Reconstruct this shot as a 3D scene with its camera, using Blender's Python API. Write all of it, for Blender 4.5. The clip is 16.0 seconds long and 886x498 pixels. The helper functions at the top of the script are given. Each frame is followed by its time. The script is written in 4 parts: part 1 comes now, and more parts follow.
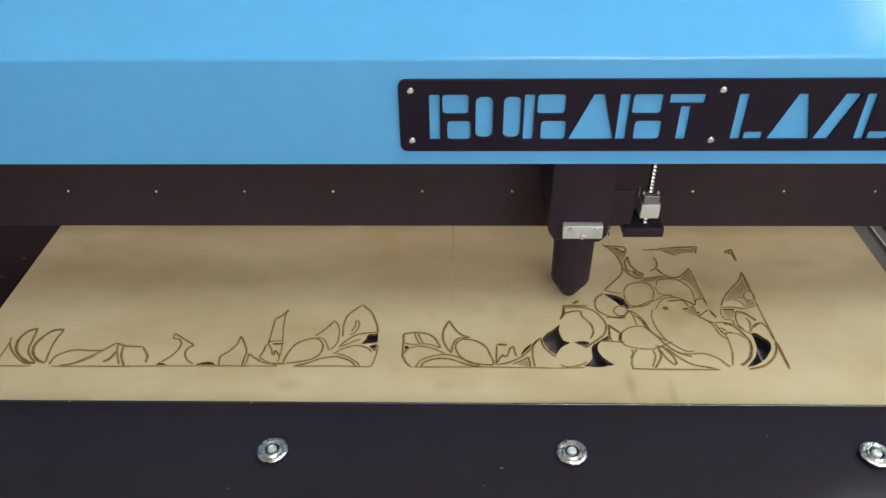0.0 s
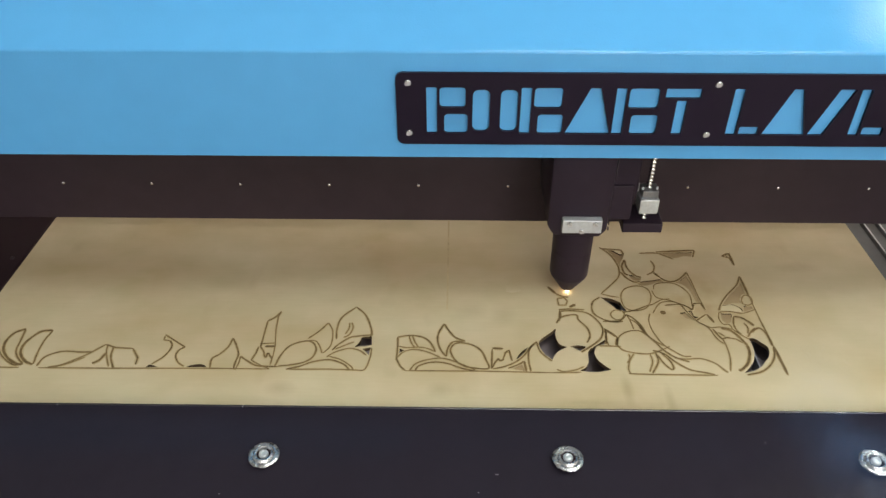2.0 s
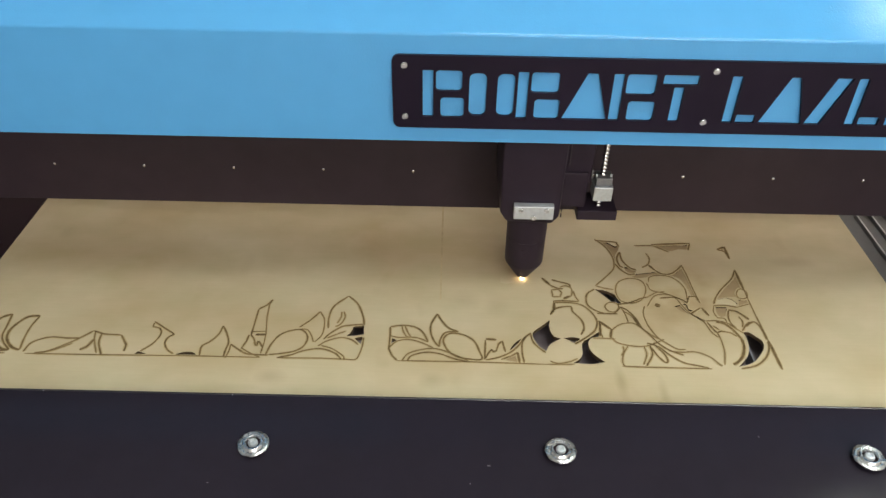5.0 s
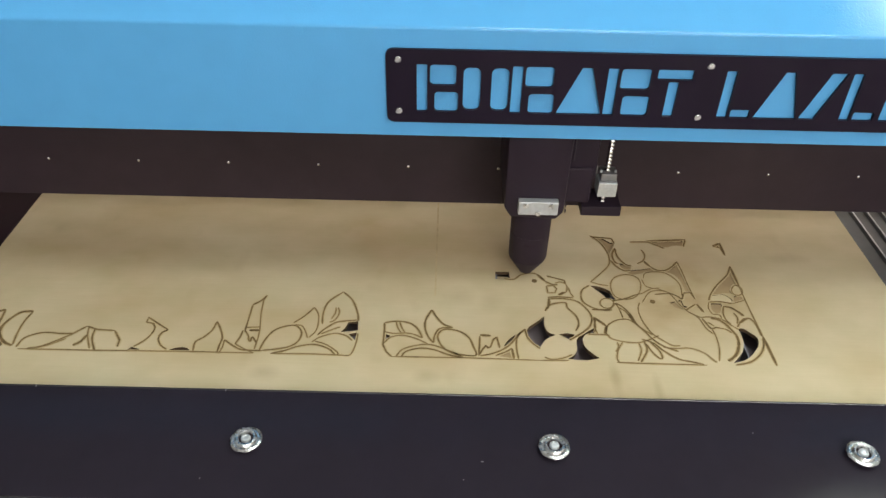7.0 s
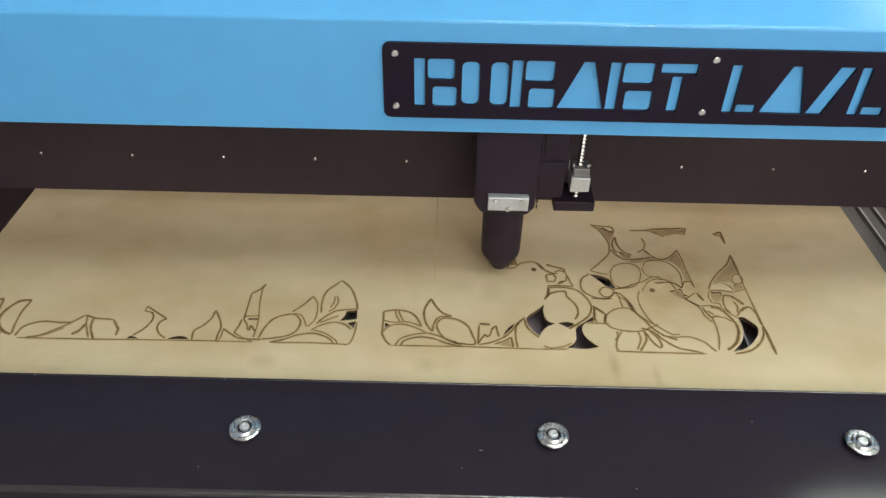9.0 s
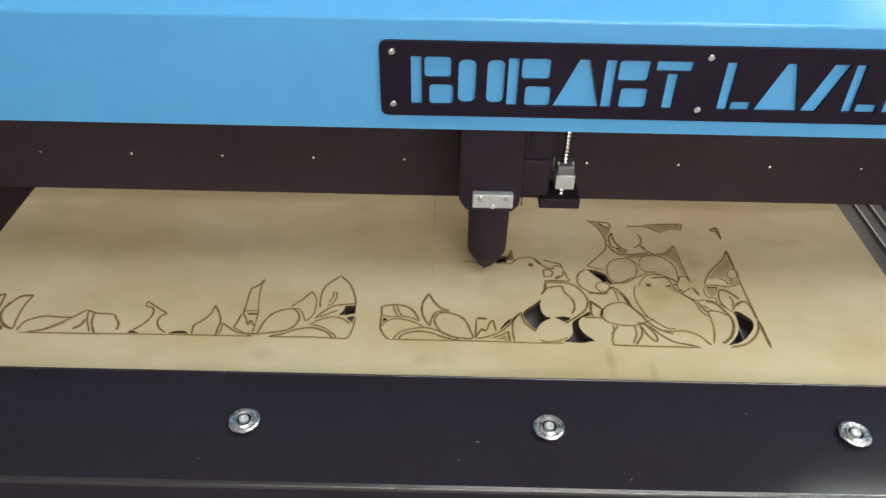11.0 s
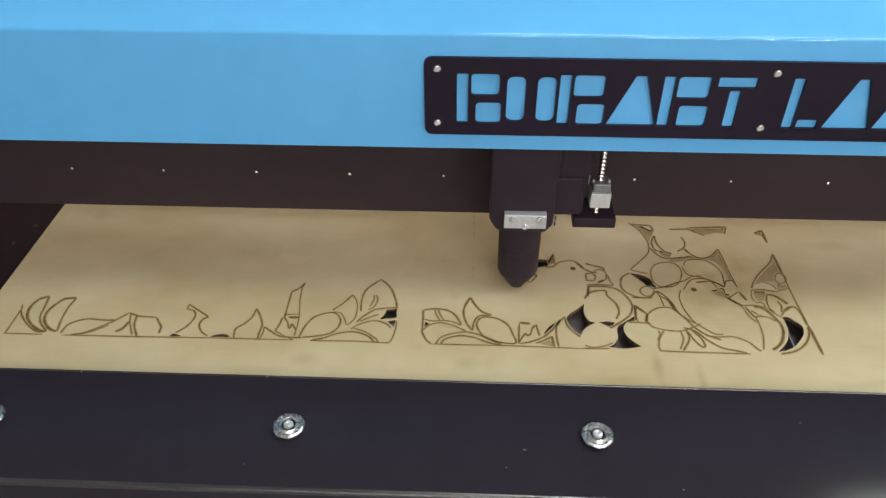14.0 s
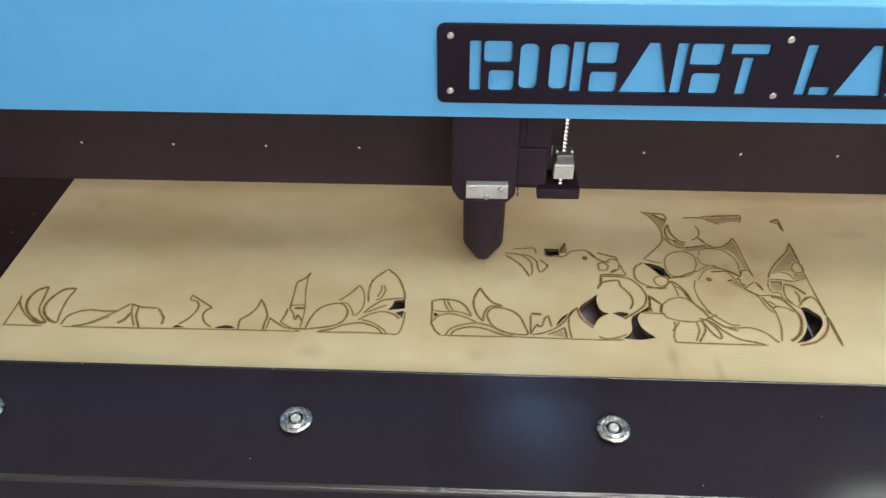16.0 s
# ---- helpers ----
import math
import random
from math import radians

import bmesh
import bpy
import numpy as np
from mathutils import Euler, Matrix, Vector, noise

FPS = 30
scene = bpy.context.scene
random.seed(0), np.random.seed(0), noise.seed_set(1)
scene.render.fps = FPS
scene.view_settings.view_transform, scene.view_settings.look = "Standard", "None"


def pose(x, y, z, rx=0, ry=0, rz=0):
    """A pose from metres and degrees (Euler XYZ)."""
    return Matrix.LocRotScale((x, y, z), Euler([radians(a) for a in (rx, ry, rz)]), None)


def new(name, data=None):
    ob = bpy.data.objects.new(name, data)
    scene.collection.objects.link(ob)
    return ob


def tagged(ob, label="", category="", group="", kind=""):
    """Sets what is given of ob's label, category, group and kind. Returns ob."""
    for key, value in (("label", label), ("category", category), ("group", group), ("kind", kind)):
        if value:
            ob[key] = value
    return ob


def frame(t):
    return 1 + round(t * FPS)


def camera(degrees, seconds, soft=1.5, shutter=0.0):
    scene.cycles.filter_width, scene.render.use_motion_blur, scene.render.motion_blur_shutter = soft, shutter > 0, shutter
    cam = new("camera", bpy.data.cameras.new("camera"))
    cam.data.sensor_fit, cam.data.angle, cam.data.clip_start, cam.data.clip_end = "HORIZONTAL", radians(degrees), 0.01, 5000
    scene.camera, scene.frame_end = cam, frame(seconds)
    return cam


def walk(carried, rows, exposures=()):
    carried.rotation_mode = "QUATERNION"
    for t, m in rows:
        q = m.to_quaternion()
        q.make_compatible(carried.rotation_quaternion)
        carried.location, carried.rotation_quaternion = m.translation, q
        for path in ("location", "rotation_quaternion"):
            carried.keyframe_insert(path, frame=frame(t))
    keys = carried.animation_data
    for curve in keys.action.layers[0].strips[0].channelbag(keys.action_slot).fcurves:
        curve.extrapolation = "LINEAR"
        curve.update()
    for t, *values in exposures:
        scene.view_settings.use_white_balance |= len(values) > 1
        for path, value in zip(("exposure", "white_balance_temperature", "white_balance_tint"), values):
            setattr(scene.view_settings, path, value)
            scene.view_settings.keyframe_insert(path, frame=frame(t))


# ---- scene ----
# ---- camera and its path ----
cam = camera(61.2, 16.0, soft=1.45)
PATH = [
    (0, pose(0.0000, 0.0000, 0.5400, 52.986, 0.649, 0.999)),
    (0.5, pose(-0.0003, 0.0056, 0.5386, 52.739, 0.697, 1.101)),
    (1, pose(-0.0024, 0.0067, 0.5374, 52.789, 0.643, 0.966)),
    (1.5, pose(-0.0020, 0.0083, 0.5377, 52.823, 0.211, 0.810)),
    (2, pose(-0.0012, 0.0095, 0.5361, 52.958, 0.079, 0.907)),
    (2.5, pose(0.0000, 0.0042, 0.5359, 53.206, 0.014, 1.084)),
    (3, pose(-0.0001, 0.0029, 0.5359, 53.129, -0.156, 0.881)),
    (3.5, pose(-0.0016, 0.0041, 0.5348, 53.086, -0.482, 0.435)),
    (4, pose(-0.0031, 0.0107, 0.5321, 52.579, -0.640, 0.643)),
    (6.5, pose(0.0000, 0.0144, 0.5260, 52.348, -1.014, 0.925)),
    (7, pose(0.0014, 0.0140, 0.5256, 52.256, -0.991, 0.872)),
    (7.5, pose(0.0020, 0.0118, 0.5250, 52.135, -0.926, 0.839)),
    (8, pose(0.0022, 0.0132, 0.5246, 51.873, -0.993, 0.681)),
    (8.5, pose(0.0040, 0.0145, 0.5246, 51.686, -0.882, 0.821)),
    (9, pose(0.0037, 0.0158, 0.5237, 51.417, -0.906, 0.936)),
    (11.5, pose(0.0078, 0.0059, 0.5232, 51.497, -0.770, 0.924)),
    (12, pose(0.0081, 0.0073, 0.5214, 51.227, -0.606, 0.959)),
    (12.5, pose(0.0084, 0.0108, 0.5220, 51.151, -0.116, 1.378)),
    (13, pose(0.0022, 0.0109, 0.5220, 51.633, 0.211, 2.000)),
    (13.5, pose(-0.0049, 0.0118, 0.5207, 51.601, 0.438, 2.402)),
    (14, pose(-0.0139, 0.0159, 0.5216, 51.397, 0.140, 2.271)),
    (14.5, pose(-0.0161, 0.0202, 0.5202, 51.134, -0.135, 2.269)),
    (15, pose(-0.0155, 0.0192, 0.5185, 51.096, -0.221, 2.449)),
    (15.5, pose(-0.0142, 0.0179, 0.5183, 50.993, -0.047, 2.282)),
    (16, pose(-0.0238, 0.0292, 0.5083, 50.703, 0.167, 2.243)),
]
walk(cam, PATH, exposures=[(0.0, 0.0), (4.0, -0.04), (9.0, 0.06), (15.5, 0.14), (16.0, 0.21)])

# ---- world and light ----
world = bpy.data.worlds.new("world")
scene.world = world
world.use_nodes = True
world.node_tree.nodes["Background"].inputs[0].default_value = (0.75, 0.85, 1.0, 1)
world.node_tree.nodes["Background"].inputs[1].default_value = 0.05
scene.view_settings.exposure = 0.0
LAMP_POWER = 26.0


# ---- materials ----
def mat(name, colour, rough=0.5, metal=0.0, vary=0.12, scale=40.0, bump=0.0, bump_scale=900.0, spec=0.5, stretch=(1, 1, 1), wander=0.08, pebble=0.0):
    """A painted, metal or plastic surface with mottling at two scales and fine relief."""
    m = bpy.data.materials.new(name)
    m.use_nodes = True
    nt = m.node_tree
    b = nt.nodes["Principled BSDF"]
    b.inputs["Roughness"].default_value = rough
    b.inputs["Metallic"].default_value = metal
    b.inputs["Specular IOR Level"].default_value = spec
    co = nt.nodes.new("ShaderNodeTexCoord")
    mp = nt.nodes.new("ShaderNodeMapping")
    mp.inputs["Scale"].default_value = stretch
    nt.links.new(co.outputs["Object"], mp.inputs["Vector"])
    n1 = nt.nodes.new("ShaderNodeTexNoise")
    n1.inputs["Scale"].default_value = scale
    n1.inputs["Detail"].default_value = 6
    nt.links.new(mp.outputs["Vector"], n1.inputs["Vector"])
    n2 = nt.nodes.new("ShaderNodeTexNoise")
    n2.inputs["Scale"].default_value = scale * 0.13
    nt.links.new(mp.outputs["Vector"], n2.inputs["Vector"])
    add = nt.nodes.new("ShaderNodeMath")
    add.operation = "ADD"
    nt.links.new(n1.outputs["Fac"], add.inputs[0])
    nt.links.new(n2.outputs["Fac"], add.inputs[1])
    ramp = nt.nodes.new("ShaderNodeMapRange")
    ramp.inputs["From Min"].default_value = 0.6
    ramp.inputs["From Max"].default_value = 1.4
    ramp.inputs["To Min"].default_value = 1 - vary
    ramp.inputs["To Max"].default_value = 1 + vary
    nt.links.new(add.outputs[0], ramp.inputs["Value"])
    mul = nt.nodes.new("ShaderNodeVectorMath")
    mul.operation = "MULTIPLY"
    mul.inputs[0].default_value = colour
    nt.links.new(ramp.outputs[0], mul.inputs[1])
    nt.links.new(mul.outputs[0], b.inputs["Base Color"])
    rr = nt.nodes.new("ShaderNodeMapRange")
    rr.inputs["To Min"].default_value = max(rough - wander, 0.02)
    rr.inputs["To Max"].default_value = min(rough + wander, 1)
    nt.links.new(n1.outputs["Fac"], rr.inputs["Value"])
    nt.links.new(rr.outputs[0], b.inputs["Roughness"])
    if bump:
        n3 = nt.nodes.new("ShaderNodeTexNoise")
        n3.inputs["Scale"].default_value = bump_scale
        n3.inputs["Detail"].default_value = 2
        nt.links.new(co.outputs["Object"], n3.inputs["Vector"])
        bp = nt.nodes.new("ShaderNodeBump")
        bp.inputs["Strength"].default_value = bump
        bp.inputs["Distance"].default_value = 0.0006
        nt.links.new(n3.outputs["Fac"], bp.inputs["Height"])
        nt.links.new(bp.outputs["Normal"], b.inputs["Normal"])
    if pebble:
        # orange peel: low domes of uneven height
        cells = nt.nodes.new("ShaderNodeTexVoronoi")
        cells.inputs["Scale"].default_value = 640
        nt.links.new(co.outputs["Object"], cells.inputs["Vector"])
        dome = nt.nodes.new("ShaderNodeMath")
        dome.operation = "POWER"
        dome.inputs[1].default_value = 2.0
        nt.links.new(cells.outputs["Distance"], dome.inputs[0])
        uneven = nt.nodes.new("ShaderNodeMath")
        uneven.operation = "MULTIPLY"
        nt.links.new(dome.outputs[0], uneven.inputs[0])
        swell = nt.nodes.new("ShaderNodeTexNoise")
        swell.inputs["Scale"].default_value = 260
        nt.links.new(co.outputs["Object"], swell.inputs["Vector"])
        nt.links.new(swell.outputs["Fac"], uneven.inputs[1])
        bp = nt.nodes.new("ShaderNodeBump")
        bp.invert = True
        bp.inputs["Distance"].default_value = pebble
        nt.links.new(uneven.outputs[0], bp.inputs["Height"])
        nt.links.new(bp.outputs["Normal"], b.inputs["Normal"])
    return m


def plywood_material():
    """Pale birch veneer: long grain, broad tan clouds and a few darker smudges."""
    m = bpy.data.materials.new("birch_plywood")
    m.use_nodes = True
    nt = m.node_tree
    b = nt.nodes["Principled BSDF"]
    b.inputs["Roughness"].default_value = 0.62
    b.inputs["Specular IOR Level"].default_value = 0.25
    co = nt.nodes.new("ShaderNodeTexCoord")

    def noise_at(stretch, scale, detail):
        mp = nt.nodes.new("ShaderNodeMapping")
        mp.inputs["Scale"].default_value = stretch
        nt.links.new(co.outputs["Object"], mp.inputs["Vector"])
        n = nt.nodes.new("ShaderNodeTexNoise")
        n.inputs["Scale"].default_value = scale
        n.inputs["Detail"].default_value = detail
        nt.links.new(mp.outputs["Vector"], n.inputs["Vector"])
        return n.outputs["Fac"]

    def ramp(fac, a, c, lo, hi):
        r = nt.nodes.new("ShaderNodeValToRGB")
        r.color_ramp.elements[0].position, r.color_ramp.elements[0].color = a, (*lo, 1)
        r.color_ramp.elements[1].position, r.color_ramp.elements[1].color = c, (*hi, 1)
        nt.links.new(fac, r.inputs["Fac"])
        return r.outputs["Color"]

    def times(a, c):
        v = nt.nodes.new("ShaderNodeVectorMath")
        v.operation = "MULTIPLY"
        nt.links.new(a, v.inputs[0])
        nt.links.new(c, v.inputs[1])
        return v.outputs[0]

    clouds = ramp(noise_at((1, 1.6, 1), 5.0, 3), 0.35, 0.68, (0.506, 0.402, 0.246), (0.597, 0.517, 0.354))
    grain = ramp(noise_at((3, 90, 1), 6.0, 5), 0.3, 0.7, (0.98, 0.975, 0.97), (1.01, 1.01, 1.01))
    smudge = ramp(noise_at((9, 6, 1), 2.6, 2), 0.62, 0.76, (1, 1, 1), (0.92, 0.91, 0.89))
    mottle = ramp(noise_at((1, 1.3, 1), 21.0, 4), 0.3, 0.7, (0.93, 0.94, 0.90), (1.04, 1.03, 1.05))
    # brown smoke residue round the fruit cluster, where the cuts lie closest
    ring = nt.nodes.new("ShaderNodeMapping")
    ring.inputs["Location"].default_value = (-0.245 * 9.0, -0.63 * 9.0, 0)
    ring.inputs["Scale"].default_value = (9.0, 9.0, 9.0)
    nt.links.new(co.outputs["Object"], ring.inputs["Vector"])
    fall = nt.nodes.new("ShaderNodeTexGradient")
    fall.gradient_type = "SPHERICAL"
    nt.links.new(ring.outputs["Vector"], fall.inputs["Vector"])
    spread = nt.nodes.new("ShaderNodeMath")
    spread.operation = "MULTIPLY"
    nt.links.new(fall.outputs["Fac"], spread.inputs[0])
    nt.links.new(noise_at((1, 1, 1), 38.0, 3), spread.inputs[1])
    residue = ramp(spread.outputs[0], 0.05, 0.6, (1, 1, 1), (0.78, 0.69, 0.58))
    base = times(times(times(times(clouds, grain), smudge), mottle), residue)
    # handling marks: centre, reach along x and y, tone
    for x, y, rx, ry, tone in ((0.052, 0.606, 0.016, 0.022, 0.90), (0.020, 0.612, 0.020, 0.020, 0.90), (0.166, 0.500, 0.007, 0.026, 0.84),
                               (0.204, 0.487, 0.006, 0.024, 0.86), (-0.012, 0.497, 0.016, 0.012, 0.87), (-0.165, 0.497, 0.018, 0.012, 0.86),
                               (-0.25, 0.66, 0.05, 0.02, 0.93), (-0.085, 0.70, 0.03, 0.03, 0.92), (0.395, 0.69, 0.03, 0.012, 0.90)):
        at = nt.nodes.new("ShaderNodeMapping")
        at.inputs["Location"].default_value = (-x / rx, -y / ry, 0)
        at.inputs["Scale"].default_value = (1 / rx, 1 / ry, 1)
        nt.links.new(co.outputs["Object"], at.inputs["Vector"])
        ball = nt.nodes.new("ShaderNodeTexGradient")
        ball.gradient_type = "SPHERICAL"
        nt.links.new(at.outputs["Vector"], ball.inputs["Vector"])
        base = times(base, ramp(ball.outputs["Fac"], 0.0, 0.8, (1, 1, 1), (tone, tone * 0.985, tone * 0.96)))
    nt.links.new(base, b.inputs["Base Color"])
    bp = nt.nodes.new("ShaderNodeBump")
    bp.inputs["Strength"].default_value = 0.07
    bp.inputs["Distance"].default_value = 0.0004
    nt.links.new(noise_at((4, 120, 1), 8.0, 4), bp.inputs["Height"])
    nt.links.new(bp.outputs["Normal"], b.inputs["Normal"])
    return m


def glow(name, colour, strength):
    m = bpy.data.materials.new(name)
    m.use_nodes = True
    b = m.node_tree.nodes["Principled BSDF"]
    b.inputs["Base Color"].default_value = (*colour, 1)
    b.inputs["Emission Color"].default_value = (*colour, 1)
    b.inputs["Emission Strength"].default_value = strength
    return m


BLUE = mat("blue_powder_coat", (0.096, 0.368, 0.708), 0.045, vary=0.03, pebble=0.00012, spec=0.32, wander=0.012)
BLACK = mat("black_powder_coat", (0.0215, 0.018, 0.0265), 0.15, vary=0.10, bump=0.04, bump_scale=600, spec=0.13, wander=0.04)
GLOSS = mat("worn_glossy_enamel", (0.02, 0.019, 0.025), 0.12, vary=0.2, scale=400, bump=0.3, bump_scale=900, spec=1.0)
PLUM = mat("black_enamel", (0.035, 0.0235, 0.030), 0.5, vary=0.2, bump=0.2, bump_scale=700, spec=0.25)
TRAY = mat("tray_sheet", (0.20, 0.165, 0.175), 0.6, vary=0.3, scale=20, spec=0.3)
BLADE = mat("blade_steel", (0.24, 0.24, 0.27), 0.5, 0.3, vary=0.3, scale=60)
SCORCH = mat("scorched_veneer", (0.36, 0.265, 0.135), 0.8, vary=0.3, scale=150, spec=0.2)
HEATED = mat("heated_veneer", (0.485, 0.385, 0.225), 0.75, vary=0.2, scale=120, spec=0.2)
SIGN = mat("black_acrylic", (0.011, 0.006, 0.017), 0.4, vary=0.15, spec=0.2)
NOZZLE = mat("black_anodised", (0.027, 0.018, 0.029), 0.5, vary=0.2, spec=0.2)
DARK = mat("dark_steel", (0.034, 0.023, 0.03), 0.6, vary=0.3)
LEDGE = mat("worn_black_enamel", (0.021, 0.009, 0.014), 0.5, vary=0.25, scale=25, spec=0.2)
WORN = mat("dull_steel", (0.24, 0.24, 0.25), 0.45, 0.6, vary=0.2, scale=260)
STEEL = mat("brushed_steel", (0.62, 0.65, 0.68), 0.4, 0.55, vary=0.15, scale=300, stretch=(1, 12, 1))
CHROME = mat("chrome", (0.75, 0.75, 0.76), 0.14, 1.0, vary=0.1)
ALU = mat("anodised_aluminium", (0.36, 0.36, 0.37), 0.4, 0.2, vary=0.1, scale=120)
# One aluminium in two tones: channel shade and ridge light are in the colour.
SHADED_ALU = mat("shaded_aluminium", (0.13, 0.13, 0.135), 0.55, 0.2, vary=0.15, scale=120)
LIT_ALU = mat("lit_aluminium", (0.46, 0.46, 0.47), 0.4, 0.2, vary=0.1, scale=120)
PLY = plywood_material()
STUD = mat("worn_chrome", (0.68, 0.68, 0.69), 0.27, 0.95, vary=0.15, scale=200)
CHAR = mat("charred_kerf", (0.172, 0.115, 0.052), 0.9, vary=0.45, scale=260, spec=0.1)
SOOT = mat("charred_wall", (0.085, 0.056, 0.032), 0.9, vary=0.4, scale=200, spec=0.1)
# Sunken pieces: their shade, with some smoke browning, is put into this colour.
SMOKED_SHADE = mat("smoked_shaded_veneer", (0.345, 0.25, 0.14), 0.8, vary=0.2, scale=60, spec=0.2)
SEAM = mat("veneer_seam", (0.51, 0.405, 0.245), 0.8, vary=0.25, scale=90, spec=0.2)
PAINT = mat("wall_paint", (0.76, 0.75, 0.72), 0.8, vary=0.05, scale=4)
CEIL = mat("ceiling_paint", (0.85, 0.85, 0.84), 0.85, vary=0.04, scale=3)
FLOOR = mat("concrete", (0.28, 0.27, 0.26), 0.7, vary=0.2, scale=8)


def smoke_material():
    """Thin bluish smoke: scattered light fading to nothing at the rim, in uneven wisps."""
    m = bpy.data.materials.new("thin_smoke")
    m.use_nodes = True
    nt = m.node_tree
    nt.nodes.clear()
    outp = nt.nodes.new("ShaderNodeOutputMaterial")
    mix = nt.nodes.new("ShaderNodeMixShader")
    clear = nt.nodes.new("ShaderNodeBsdfTransparent")
    grey = nt.nodes.new("ShaderNodeBsdfDiffuse")
    grey.inputs["Color"].default_value = (0.20, 0.36, 0.72, 1)
    co = nt.nodes.new("ShaderNodeTexCoord")
    mp = nt.nodes.new("ShaderNodeMapping")
    mp.inputs["Scale"].default_value = (17.0, 9.0, 1.0)
    fade = nt.nodes.new("ShaderNodeTexGradient")
    fade.gradient_type = "SPHERICAL"
    n = nt.nodes.new("ShaderNodeTexNoise")
    n.inputs["Scale"].default_value = 15
    n.inputs["Detail"].default_value = 5
    ramp = nt.nodes.new("ShaderNodeMapRange")
    ramp.inputs["From Min"].default_value, ramp.inputs["From Max"].default_value = 0.3, 0.75
    mul = nt.nodes.new("ShaderNodeMath")
    mul.operation = "MULTIPLY"
    thin = nt.nodes.new("ShaderNodeMath")
    thin.operation = "MULTIPLY"
    thin.inputs[1].default_value = 0.08
    nt.links.new(co.outputs["Object"], mp.inputs["Vector"])
    nt.links.new(mp.outputs["Vector"], fade.inputs["Vector"])
    nt.links.new(co.outputs["Object"], n.inputs["Vector"])
    nt.links.new(n.outputs["Fac"], ramp.inputs["Value"])
    nt.links.new(fade.outputs["Fac"], mul.inputs[0])
    nt.links.new(ramp.outputs[0], mul.inputs[1])
    nt.links.new(mul.outputs[0], thin.inputs[0])
    nt.links.new(thin.outputs[0], mix.inputs["Fac"])
    nt.links.new(clear.outputs[0], mix.inputs[1])
    nt.links.new(grey.outputs[0], mix.inputs[2])
    nt.links.new(mix.outputs[0], outp.inputs["Surface"])
    return m


SMOKE = smoke_material()
PANEL = glow("lamp_panel", (0.95, 0.98, 1.0), 6.0)
SPARK = glow("burning_spark", (1.0, 0.76, 0.48), 36.0)


# ---- mesh helpers ----
def link(name, bm, material, parent=None, label=""):
    me = bpy.data.meshes.new(name)
    bm.normal_update()
    bm.to_mesh(me)
    bm.free()
    for m in material if isinstance(material, (list, tuple)) else (material,):
        me.materials.append(m)
    ob = new(name, me)
    ob.parent = parent
    if label:
        tagged(ob, label)
    return ob


part = link


def smooth(ob, angle=40):
    for f in ob.data.polygons:
        f.use_smooth = True
    ob.data.set_sharp_from_angle(angle=radians(angle))
    return ob


def block(bm, x0, x1, y0, y1, z0, z1, bevel=0.0, segments=2):
    """A box between the given faces, with rounded edges."""
    made = bmesh.ops.create_cube(bm, size=1.0)["verts"]
    bmesh.ops.scale(bm, vec=(x1 - x0, y1 - y0, z1 - z0), verts=made)
    bmesh.ops.translate(bm, vec=((x0 + x1) / 2, (y0 + y1) / 2, (z0 + z1) / 2), verts=made)
    if bevel:
        edges = list({e for v in made for e in v.link_edges})
        bmesh.ops.bevel(bm, geom=edges, offset=bevel, segments=segments, affect="EDGES", profile=0.5)
    return bm


def lathe(bm, rings, n=32, centre=(0, 0), axis="z"):
    """A turned solid from (radius, height) rings."""
    loops = []
    for r, h in rings:
        loop = []
        for i in range(n):
            a = 2 * math.pi * i / n
            u, v = r * math.cos(a), r * math.sin(a)
            p = (centre[0] + u, centre[1] + v, h) if axis == "z" else (centre[0] + u, -h, centre[1] + v)
            loop.append(bm.verts.new(p))
        loops.append(loop)
    for a, b in zip(loops, loops[1:]):
        for i in range(n):
            bm.faces.new((a[i], a[(i + 1) % n], b[(i + 1) % n], b[i]))
    bm.faces.new(loops[0][::-1])
    bm.faces.new(loops[-1])
    bmesh.ops.recalc_face_normals(bm, faces=bm.faces)
    return bm


def strip_section(bm, section, x0, x1):
    """A section in y and z drawn out along x."""
    a = [bm.verts.new((x0, y, z)) for y, z in section]
    b = [bm.verts.new((x1, y, z)) for y, z in section]
    n = len(section)
    for i in range(n):
        bm.faces.new((a[i], a[(i + 1) % n], b[(i + 1) % n], b[i]))
    bm.faces.new(a[::-1])
    bm.faces.new(b)
    bmesh.ops.recalc_face_normals(bm, faces=bm.faces)
    return bm


def pierced(outline, openings, top, bottom, flip=False):
    """A sheet with openings right through it; flip stands it upright, facing -y."""
    bm = bmesh.new()

    def at(p, h):
        return (p[0], h, p[1]) if flip else (p[0], p[1], h)

    edges, loops = [], []
    for loop in (outline, *openings):
        vs = [bm.verts.new(at(p, top)) for p in loop]
        loops.append(vs)
        edges += [bm.edges.new((a, b)) for a, b in zip(vs, vs[1:] + vs[:1])]
    bmesh.ops.triangle_fill(bm, use_beauty=True, use_dissolve=False, edges=edges)
    front = list(bm.faces)
    twin = {v: bm.verts.new(at((v.co.x, v.co.z if flip else v.co.y), bottom)) for v in list(bm.verts)}
    for f in front:
        bm.faces.new([twin[v] for v in reversed(f.verts)])
    for k, vs in enumerate(loops):
        for a, b in zip(vs, vs[1:] + vs[:1]):
            f = bm.faces.new((a, b, twin[b], twin[a]))
            f.material_index = 1
    bmesh.ops.recalc_face_normals(bm, faces=bm.faces)
    return bm


